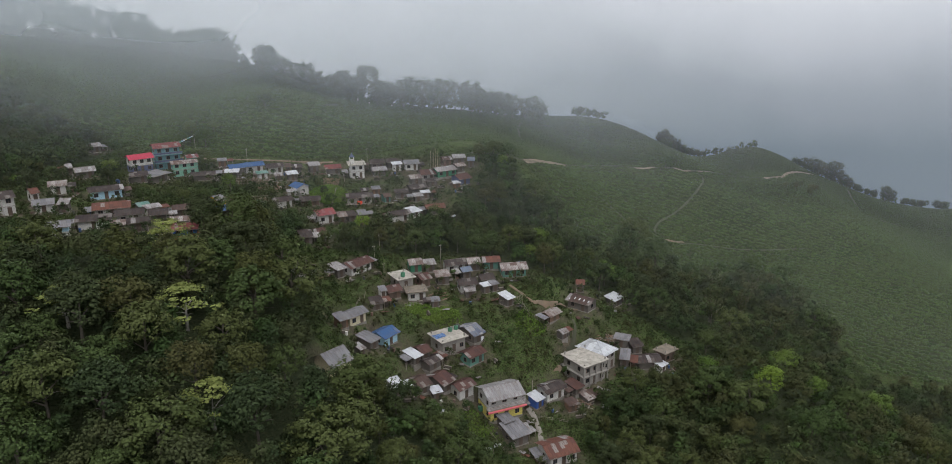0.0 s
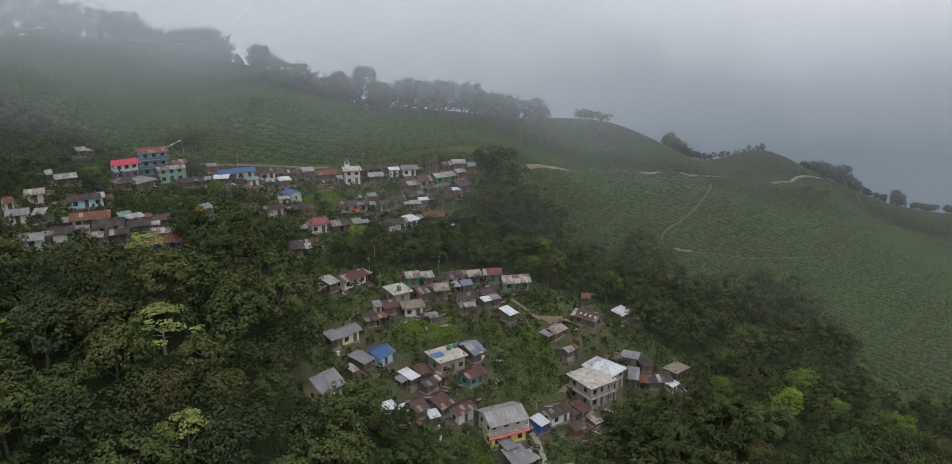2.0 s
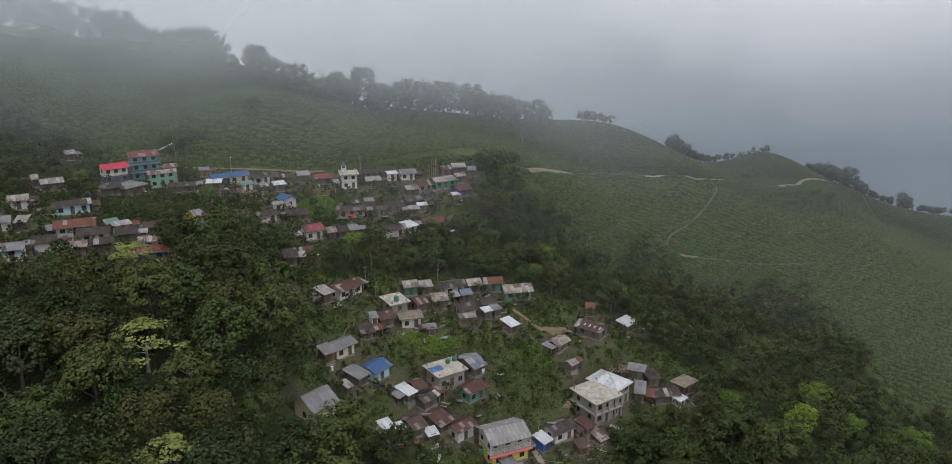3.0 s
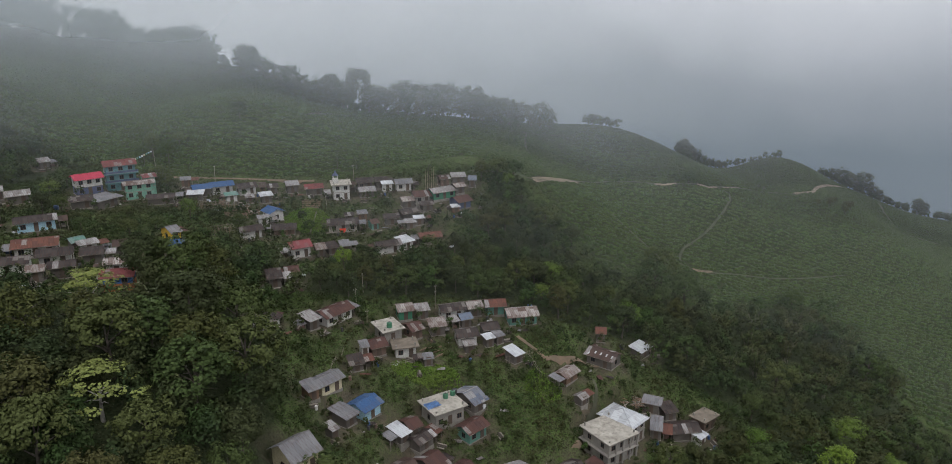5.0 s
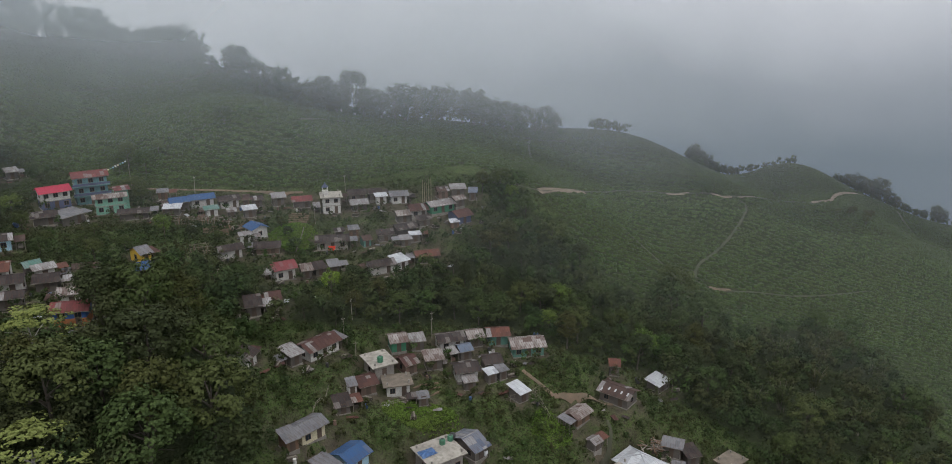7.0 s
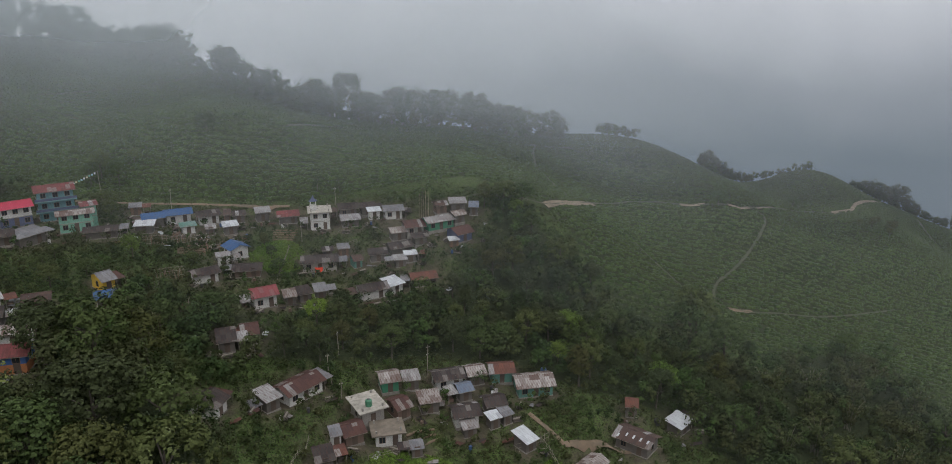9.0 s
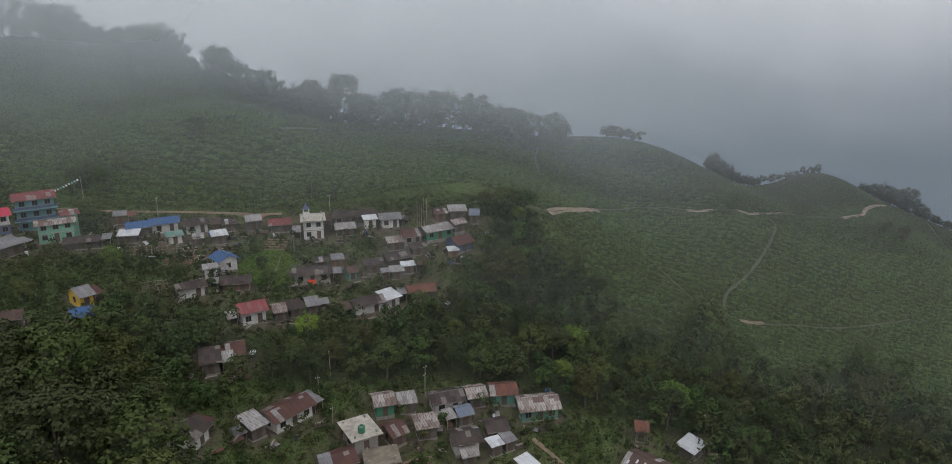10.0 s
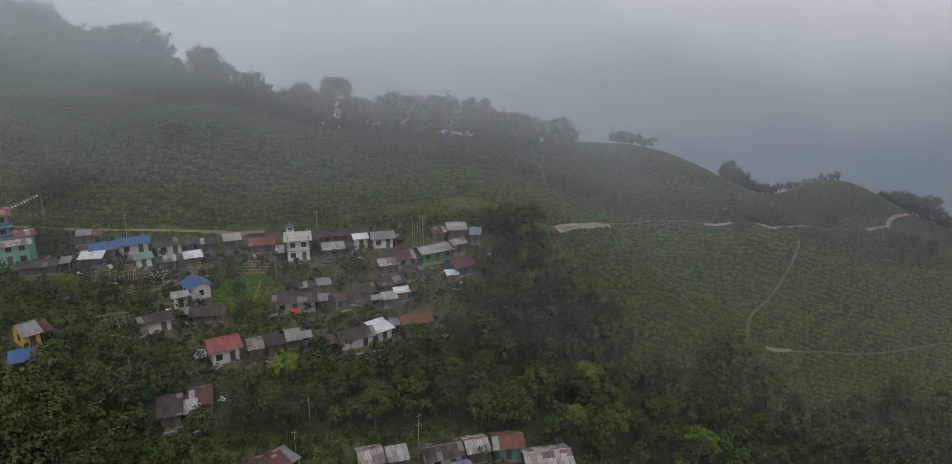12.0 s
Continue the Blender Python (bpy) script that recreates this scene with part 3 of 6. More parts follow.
plot(-24.8, 168.4, 37.8, 23, 3.3, 4, 1.8, 'shed', 'timber', 'dark', 'lower')
plot(-10.5, 174.3, 35.8, 15, 2.4, 2.5, 1.8, 'shed', 'timber', 'grey', 'lower')
plot(8.0, 178.4, 34.6, 40, 3.1, 4.3, 2.2, 'shed', 'timber', 'white', 'lower')
plot(-35.5, 176.3, 43.3, 49, 3.3, 4.5, 2.4, 'shed', 'timber', 'pale', 'lower')
plot(-31.6, 181.4, 42.7, 52, 8.3, 5.5, 2.5, 'gable', 'white', 'maroon', 'lower')
plot(44.4, 172.3, 19.8, 9, 6.9, 5, 2.4, 'gable', 'timber', 'dark', 'lower')
plot(47.6, 170.6, 19.1, 46, 3.3, 3, 2.2, 'shed', 'white', 'white', 'lower')
plot(50.1, 175.6, 20.0, 39, 5.7, 4.3, 2.8, 'flat', 'brick', 'rough', 'lower')
plot(42.1, 176.3, 22.0, 16, 3.4, 4, 2.2, 'shed', 'timber', 'dark', 'lower')
plot(19.4, 175.7, 31.4, 47, 5.2, 3.9, 2.1, 'gable', 'wood', 'stripes', 'lower')
plot(22.0, 171.0, 28.4, 42, 2.6, 2.7, 1.9, 'gable', 'timber', 'pale', 'lower')
plot(28.6, 183.3, 31.5, -38, 7.4, 5.5, 2.5, 'gable', 'timber', 'brown', 'skylight')
plot(39.7, 195.5, 27.2, 46, 5.2, 4, 2.2, 'shed', 'timber', 'white', 'lower')
plot(17.7, 155.0, 20.8, 35, 6.4, 5, 2.7, 'gable', 'white', 'dark', 'lower')
plot(14.0, 151.7, 20.2, 41, 3.1, 3.7, 2.3, 'shed', 'tarp', 'white', 'lower')
plot(23.7, 157.8, 20.4, 43, 3.2, 4.2, 1.9, 'shed', 'timber', 'maroon', 'lower')
plot(26.5, 156.0, 18.6, 36, 2.7, 4.2, 1.8, 'shed', 'timber', 'stripes', 'lower')
plot(22.3, 152.4, 18.7, 25, 2.9, 3, 2.0, 'shed', 'wood', 'brown', 'lower')
plot(-106.2, 227.5, 59.3, 41, 7.6, 6, 4.6, 'gable', 'blueyellow', 'pink', 'storeys')
plot(-100.7, 235.0, 58.7, 34, 8.7, 6, 7.4, 'gable', 'tealdk', 'redold', 'storeys')
plot(-92.7, 228.3, 57.8, 30, 8.1, 4, 4.4, 'gable', 'mint', 'stripes', 'storeys')
plot(-91.5, 231.8, 57.9, 40, 3.9, 4, 5.4, 'gable', 'mint', 'redold', 'storeys')
plot(-97.2, 216.7, 58.3, 66, 7.1, 5, 2.4, 'shed', 'timber', 'grey', 'upper')
plot(-101.1, 213.8, 59.2, 33, 5.8, 5, 2.3, 'gable', 'timber', 'dark', 'upper')
plot(-100.0, 192.2, 59.9, 31, 8.8, 5, 2.6, 'gable', 'sky', 'dark', 'upper')
plot(-91.0, 176.9, 59.4, 22, 8.8, 6, 2.5, 'gable', 'white', 'rust', 'upper')
plot(-84.6, 172.4, 58.9, 21, 6.9, 5, 2.6, 'gable', 'white', 'dark', 'upper')
plot(-89.2, 164.6, 59.9, 18, 7.9, 5, 2.4, 'gable', 'white', 'dark', 'upper')
plot(-82.3, 161.6, 59.4, 22, 3.3, 4, 2.6, 'gable', 'timber', 'stripes', 'upper')
plot(-79.3, 165.1, 59.0, 22, 5.0, 4, 2.6, 'gable', 'timber', 'dark', 'upper')
plot(-79.4, 176.4, 58.0, 22, 4.7, 5, 2.4, 'gable', 'timber', 'dark', 'upper')
plot(-71.3, 170.1, 57.7, 16, 5.0, 4, 2.8, 'gable', 'white', 'stripes', 'upper')
plot(-67.3, 162.3, 57.7, 14, 6.2, 5, 3.2, 'gable', 'blueorange', 'redold', 'upper')
plot(-92.7, 156.4, 60.4, 22, 4.8, 5, 2.8, 'gable', 'bluewhite', 'grey', 'upper')
plot(-110.7, 188.9, 62.0, 28, 4.6, 5, 2.6, 'gable', 'white', 'stripes', 'upper')
plot(-111.6, 179.1, 62.4, 46, 2.2, 5, 2.6, 'gable', 'white', 'rust', 'upper')
plot(-105.1, 172.3, 61.6, 26, 4.9, 5, 2.4, 'gable', 'white', 'grey', 'upper')
plot(-101.4, 174.4, 61.1, 15, 2.8, 4, 2.2, 'shed', 'timber', 'pale', 'upper')
plot(-114.4, 209.8, 61.4, 34, 5.7, 5, 2.4, 'gable', 'timber', 'pale', 'upper')
plot(-119.3, 210.5, 62.2, 35, 1.9, 4, 2.2, 'shed', 'timber', 'pale', 'upper')
plot(-134.3, 255.3, 59.9, 49, 3.6, 5, 2.6, 'gable', 'timber', 'pale', 'upper')
plot(-86.8, 183.9, 58.1, 46, 3.3, 4, 2.2, 'gable', 'timber', 'green', 'upper')
plot(-83.6, 182.5, 57.8, 42, 4.3, 3, 2.2, 'shed', 'white', 'pale', 'upper')
plot(-77.7, 186.5, 56.6, 24, 4.8, 4.5, 2.3, 'gable', 'timber', 'brown', 'upper')


def pad_weight(x, y, p, rim):
    c, s = math.cos(radians(p[3])), math.sin(radians(p[3]))
    u = np.abs((x - p[0]) * c + (y - p[1]) * s) - p[4] / 2
    v = np.abs(-(x - p[0]) * s + (y - p[1]) * c) - p[5] / 2
    away = np.hypot(np.maximum(u, 0), np.maximum(v, 0))
    return 1 - smooth_step(0.3, rim, away)


def land(x, y):
    """The hillside with a level terrace cut for every house."""
    x, y = np.asarray(x, float), np.asarray(y, float)
    z = raw_land(x, y)
    total, level = np.zeros_like(z), np.zeros_like(z)
    for p in PLOTS:
        near = (np.abs(x - p[0]) < 16) & (np.abs(y - p[1]) < 16)
        if near.any():
            w = np.where(near, pad_weight(x, y, p, 3.2), 0) ** 2
            total, level = total + w, level + w * (p[2] - 0.06)
    k = np.minimum(total, 1)
    return np.where(total > 1e-6, z * (1 - k) + k * level / np.maximum(total, 1e-6), z)


def land_at(x, y):
    return float(land(np.array([x]), np.array([y]))[0])


def near_house(x, y, gap):
    """True where a point lies within gap of a house."""
    x, y = np.asarray(x, float), np.asarray(y, float)
    hit = np.zeros(x.shape, bool)
    for p in PLOTS:
        c, s = math.cos(radians(p[3])), math.sin(radians(p[3]))
        u = np.abs((x - p[0]) * c + (y - p[1]) * s) - p[4] / 2
        v = np.abs(-(x - p[0]) * s + (y - p[1]) * c) - p[5] / 2
        hit |= (u < gap) & (v < gap)
    return hit


def axis_lines(low, high, step, out):
    """Grid lines, close between low and high and ever wider out to the horizon."""
    inner = np.arange(low, high + step, step)
    grow, d, far = [], step, 0.0
    while far < out:
        d *= 1.28
        far += d
        grow.append(far)
    grow = np.array(grow)
    return np.concatenate([low - grow[::-1], inner, inner[-1] + grow])


# edge between the tea above and the woods and houses below: x and y
EDGE_X = (-260, -210, -190, -166, -148, -128, -105, -73, -42, -2, 16, 28, 37, 53, 74, 90, 104, 116, 120, 126, 155, 200, 330)
EDGE_Y = (290, 284, 282, 279, 273, 264, 250, 252, 262, 270, 264, 248, 232, 238, 236, 250, 257, 256, 238, 212, 216, 208, 190)


def in_tea(x, y):
    return (y > np.interp(x, EDGE_X, EDGE_Y)) & (y < crest_line(x) + 8) & (x > -235) & (x < 335)



def inside(x, y, poly):
    hit = np.zeros(np.shape(x), bool)
    for (ax, ay), (bx, by) in zip(poly, poly[1:] + poly[:1]):
        hit ^= ((ay > y) != (by > y)) & (x < (bx - ax) * (y - ay) / (by - ay + 1e-12) + ax)
    return hit


LEFT_WOOD = [(-150, 84), (-8, 96), (-12, 124), (-26, 130), (-36, 146), (-40, 166), (-56, 174), (-62, 152), (-100, 146), (-150, 148)]
FRONT_WOOD = [(-24, 100), (4, 108), (2, 134), (-12, 140), (-24, 136)]
BELOW_VILLAGE = [(-72, 194), (-65, 200), (-56, 202), (-44, 200), (-38, 188), (-40, 176), (-48, 170), (-60, 168)]
NEAR_WOOD = [(25, 147), (36, 160), (50, 170), (62, 166), (62, 140), (44, 120), (28, 126)]
VILLAGE_YARDS = [(-128, 186), (-108, 172), (-66, 178), (-44, 200), (-20, 218), (0, 236), (2, 254), (-40, 252), (-70, 246), (-112, 240)]
GULLY_WOOD = [(-62, 184), (-46, 186), (-30, 190), (-8, 200), (12, 198), (18, 194), (40, 198), (52, 206), (42, 224), (30, 236), (22, 246), (8, 258), (0, 236), (-10, 222), (-20, 212), (-34, 202), (-52, 200), (-66, 198)]
EAST_WOOD = [(40, 196), (58, 184), (52, 162), (42, 146), (28, 132), (40, 104), (150, 108), (215, 196), (154, 212), (126, 206), (121, 217), (117, 237), (115, 253), (104, 254), (90, 247), (74, 231), (61, 230), (52, 234), (42, 222)]
WEST_WOOD = [(-235, 190), (-128, 168), (-122, 200), (-128, 240), (-122, 256), (-138, 268), (-156, 276), (-178, 280), (-235, 282)]


def make_ground():
    xs, ys = axis_lines(-240, 334, 1.9, 4000), axis_lines(60, 500, 1.9, 4000)
    gx, gy = np.meshgrid(xs, ys)
    z = land(gx, gy)
    rough = np.array([noise.fractal(Vector((x * 0.25, y * 0.25, 0)), 1.0, 2.0, 3) for x, y in zip(gx.ravel(), gy.ravel())]).reshape(gx.shape)
    bare = np.zeros_like(z)
    for p in PLOTS:
        near = (np.abs(gx - p[0]) < 18) & (np.abs(gy - p[1]) < 18)
        bare = np.maximum(bare, np.where(near, pad_weight(gx, gy, p, 3.4 if p[1] < 200 else 6.0), 0))
    z = z + 0.28 * rough * (1 - bare)
    n = len(xs)
    i = np.arange(len(ys) - 1)[:, None] * n + np.arange(n - 1)[None, :]
    faces = np.stack([i, i + 1, i + n + 1, i + n], -1).reshape(-1, 4)
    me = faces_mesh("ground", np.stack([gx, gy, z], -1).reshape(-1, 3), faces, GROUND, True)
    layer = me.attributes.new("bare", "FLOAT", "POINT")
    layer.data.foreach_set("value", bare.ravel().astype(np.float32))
    layer = me.attributes.new("litter_shade", "FLOAT", "POINT")
    # Woods and tea: ground here takes the litter colour with shade painted in.
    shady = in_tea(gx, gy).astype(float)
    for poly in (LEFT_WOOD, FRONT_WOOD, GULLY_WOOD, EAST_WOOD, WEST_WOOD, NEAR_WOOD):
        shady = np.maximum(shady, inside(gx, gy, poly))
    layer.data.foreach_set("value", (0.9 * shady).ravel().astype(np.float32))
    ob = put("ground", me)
    return tagged(ob, "grassy hillside with bare earth between the houses", "hillside", kind="structure")



ground = make_ground()

# ---- tracks and paths ----
TRACKS = []


def track(name, points, width, material, label, lift=0.12):
    """A trodden strip that follows the ground along the points."""
    pts = np.array(points, float)
    away = np.concatenate([[0], np.cumsum(np.hypot(*np.diff(pts, axis=0).T))])
    s = np.arange(0, away[-1], 1.2)
    x, y = np.interp(s, away, pts[:, 0]), np.interp(s, away, pts[:, 1])
    kernel = np.ones(5) / 5
    if len(s) > 9:
        x[2:-2], y[2:-2] = np.convolve(x, kernel, "valid"), np.convolve(y, kernel, "valid")
    TRACKS.append((np.stack([x, y], 1), width))
    dx, dy = np.gradient(x), np.gradient(y)
    d = np.hypot(dx, dy) + 1e-9
    verts, across = [], (-0.5, -0.25, 0.0, 0.25, 0.5)
    for k in range(len(s)):
        wide = width * (1 + 0.35 * noise.noise(Vector((s[k] * 0.2, width, 3.1))))
        for a in across:
            px, py = x[k] - dy[k] / d[k] * a * wide, y[k] + dx[k] / d[k] * a * wide
            verts.append((px, py, lift * (1 - 1.6 * abs(a)) + 0.12))
    verts = np.array(verts)
    verts[:, 2] += land(verts[:, 0], verts[:, 1])
    m = len(across)
    faces = [(k * m + j, k * m + j + 1, (k + 1) * m + j + 1, (k + 1) * m + j) for k in range(len(s) - 1) for j in range(m - 1)]
    me = faces_mesh(name, verts, faces, material, True)
    return tagged(put(name, me), label, "path", kind="structure")


track("track", [(-2, 258), (8, 261), (19, 265), (27, 277), (34, 291), (40, 299), (51, 310), (62, 314), (71, 313), (77, 314), (86, 317), (92, 317), (101, 324), (116, 340), (132, 350), (145, 356), (156, 365), (164, 378), (175, 392), (186, 406), (197, 422), (206, 432)], 0.9, FAINT, "trodden track cut along the tea slope")
track("track", [(18, 264), (22, 270), (27, 277), (31, 285), (36, 293)], 2.2, TRACK, "bare pale earth patch on the track")
track("track", [(69, 313), (73, 313), (79, 315)], 1.5, TRACK, "bare pale earth stretch of the track")
track("track", [(87, 317), (92, 317), (96, 320)], 1.3, TRACK, "bare pale earth at the path fork")
track("track", [(99, 322), (104, 327), (111, 335)], 0.9, TRACK, "pale stretch of track below the knoll")
track("track", [(143, 355), (156, 365), (164, 378), (175, 392), (186, 406), (197, 422), (206, 431), (214, 433), (222, 428)], 1.7, TRACK, "pale earth track round the far hill")
track("path", [(96, 320), (101, 319), (100, 314), (94, 303), (86, 291), (77, 279), (71, 272), (67, 264), (67, 260)], 0.8, FAINT, "narrow trodden path down through the tea")
track("path", [(66, 259), (70, 258), (77, 260), (87, 265), (99, 270), (111, 277), (125, 286), (139, 294)], 0.6, FAINT, "narrow trodden path across the tea")
track("path", [(70, 258), (74, 259), (78, 261)], 1.4, SOIL, "bare brown earth where the paths meet")
track("path", [(46, 274), (50, 268), (54, 264), (58, 259), (60, 255)], 0.9, FAINT, "worn path along the wood edge")
track("path", [(222, 428), (220, 420), (216, 410), (212, 394), (210, 382), (217, 384), (225, 388), (240, 394)], 1.3, FAINT, "pale path on the far tea slope")
track("path", [(-116, 384), (-118, 374), (-120, 363), (-125, 354), (-131, 345), (-141, 336), (-145, 327), (-150, 316)], 1.5, FAINT, "earth path climbing to the ridge")
track("path", [(-176, 366), (-164, 372), (-150, 376), (-136, 379), (-124, 386)], 1.3, FAINT, "earth path under the bamboo")
track("path", [(-118, 246), (-100, 246), (-90, 246), (-84, 247), (-66, 252), (-50, 256)], 0.9, SOIL, "brown earth road at the foot of the tea")
track("path", [(21, 347), (19, 330), (19, 315), (24, 295), (27, 285)], 0.9, FAINT, "faint footpath up through the tea")
track("path", [(-61, 298), (-39, 331), (1, 337), (36, 352)], 1.3, FAINT, "contour path under the ridge trees")
track("path", [(15, 179), (21, 181), (29, 182), (33, 185)], 1.2, SOIL, "trodden yard before a brown hut")
track("path", [(15, 179), (12, 182), (9, 185)], 0.8, SOIL, "footpath between the huts")
track("path", [(23, 168), (25, 172), (26, 175), (25, 178)], 0.7, FAINT, "stepped footpath up the slope")
track("path", [(13, 155), (18, 159), (22, 163)], 1.2, SOIL, "brown footpath past the grey house")
track("path", [(13, 136), (15, 141), (14, 146), (12, 151)], 1.2, STONE, "stone steps beside the yellow house")

# ---- houses ----
WALL_WORDS = {
    "white": "whitewashed", "cream": "cream-washed", "yellow": "yellow-painted", "yellowdk": "deep yellow", "sky": "sky-blue painted",
    "teal": "green-teal boarded", "tealdk": "dark teal", "mint": "mint-green", "green": "green-painted", "bluewall": "dull blue",
    "concrete": "raw concrete", "brick": "mud-brick", "timber": "weathered board", "wood": "brown plank", "tarp": "blue tarpaulin-walled",
    "blueorange": "blue and orange", "bluewhite": "blue and white", "blueyellow": "blue and yellow", "yellowgrey": "yellow and white"}
ROOF_WORDS = {
    "grey": "grey sheet", "greysheet": "patched pale grey sheet", "pale": "weathered zinc", "white": "bright new zinc", "dark": "dark tarred sheet",
    "brown": "brown sheet", "maroon": "rusted maroon sheet", "rust": "rusty corrugated", "stripes": "rust-striped patchwork",
    "mixed": "half blue sheet", "blue": "bright blue sheet", "bluegrey": "blue-grey sheet", "green": "green sheet", "red": "red sheet",
    "redold": "faded red sheet", "pink": "bright red sheet", "slab": "flat concrete", "thatch": "dry thatch", "rough": "unfinished rubble-strewn slab"}
TWO_TONE = {"blueorange": ("orange", "blue"), "bluewhite": ("white", "sky"), "blueyellow": ("bluewall", "white"), "yellowgrey": ("yellow", "white")}
PATCHY = ("tarred_sheet", "rusted_maroon_sheet", "rusted_sheet", "brown_sheet", "faded_red_sheet")
chance = random.Random(7)


def roof_sheet_mesh(name, wide, long, material):
    """One corrugated sheet, lying in its own plane from the eave (y = 0) upwards."""
    bm = bmesh.new()
    ribs = max(3, int(wide / 0.3))
    rows = []
    for z in (0.0, 0.022):
        for y in (0.0, long):
            rows.append([bm.verts.new((wide * (k / ribs - 0.5), y, z + (0.018 if k % 2 else 0.0))) for k in range(ribs + 1)])
    low0, low1, top0, top1 = rows
    for k in range(ribs):
        bm.faces.new((top0[k], top0[k + 1], top1[k + 1], top1[k]))
        bm.faces.new((low1[k], low1[k + 1], low0[k + 1], low0[k]))
        bm.faces.new((low0[k], low0[k + 1], top0[k + 1], top0[k]))
        bm.faces.new((top1[k], top1[k + 1], low1[k + 1], low1[k]))
    bm.faces.new((low0[0], top0[0], top1[0], low1[0]))
    bm.faces.new((top0[-1], low0[-1], low1[-1], top1[-1]))
    me = bpy.data.meshes.new(name)
    bm.to_mesh(me)
    bm.free()
    me.materials.append(material)
    return me


def slope(root, cap, left, right, y_eave, z_eave, y_top, z_top, material, single):
    """Covers one roof slope with sheets side by side; single: each sheet an object of its own under cap."""
    long = math.hypot(y_top - y_eave, z_top - z_eave)
    count = max(2, round((right - left) / 0.95))
    wide = (right - left) / count
    face = 1 if y_top > y_eave else -1
    rise = math.atan2(z_top - z_eave, abs(y_top - y_eave))
    sheet = roof_sheet_mesh("roof_sheet", wide * 1.03, long, material)
    other = ROOFS["pale"] if material.name in PATCHY else ROOFS["dark"]
    patch = roof_sheet_mesh("roof_sheet", wide * 1.03, long, other)
    bm = bmesh.new()
    for k in range(count):
        x = left + (k + 0.5) * wide
        m = (Matrix.Translation((x, y_eave + chance.uniform(-0.07, 0.05) * face, z_eave + 0.012 * (k % 2) + chance.uniform(0, 0.02)))
             @ Matrix.Rotation(0 if face > 0 else math.pi, 4, "Z") @ Matrix.Rotation(rise, 4, "X") @ Matrix.Rotation(chance.uniform(-0.012, 0.012), 4, "Z"))
        if single:
            ob = put("roof_sheet", patch if material.name in PATCHY and chance.random() < 0.06 else sheet, cap)
            ob.matrix_basis = m
        else:
            first = len(bm.verts)
            bm.from_mesh(sheet)
            bm.verts.ensure_lookup_table()
            for v in bm.verts[first:]:
                v.co = m @ v.co
    if single:
        bm.free()
    else:
        part("roof_slope", bm, material, cap)


def window(root, m, wide=0.9, high=1.0, frame_paint=None):
    """A framed window on a wall; m puts its centre on the wall face, y pointing out of it towards -y."""
    a, b, t = wide / 2, high / 2, 0.07
    ob = part("window", boxes((-a - t, a + t, -0.045, 0.02, -b - t, b + t)), frame_paint or FRAME, root)
    ob.matrix_basis = m
    for x0, x1 in ((-a, -0.03), (0.03, a)):
        part("pane", boxes((x0, x1, -0.06, -0.03, -b, b)), DARK_PANE, ob)
    return ob


def face_matrix(side, L, W, along, z):
    if side == "front":
        return pose(along, -W / 2, z)
    if side == "back":
        return pose(along, W / 2, z, 0, 0, 180)
    if side == "right":
        return pose(L / 2, along, z, 0, 0, 90)
    return pose(-L / 2, along, z, 0, 0, -90)


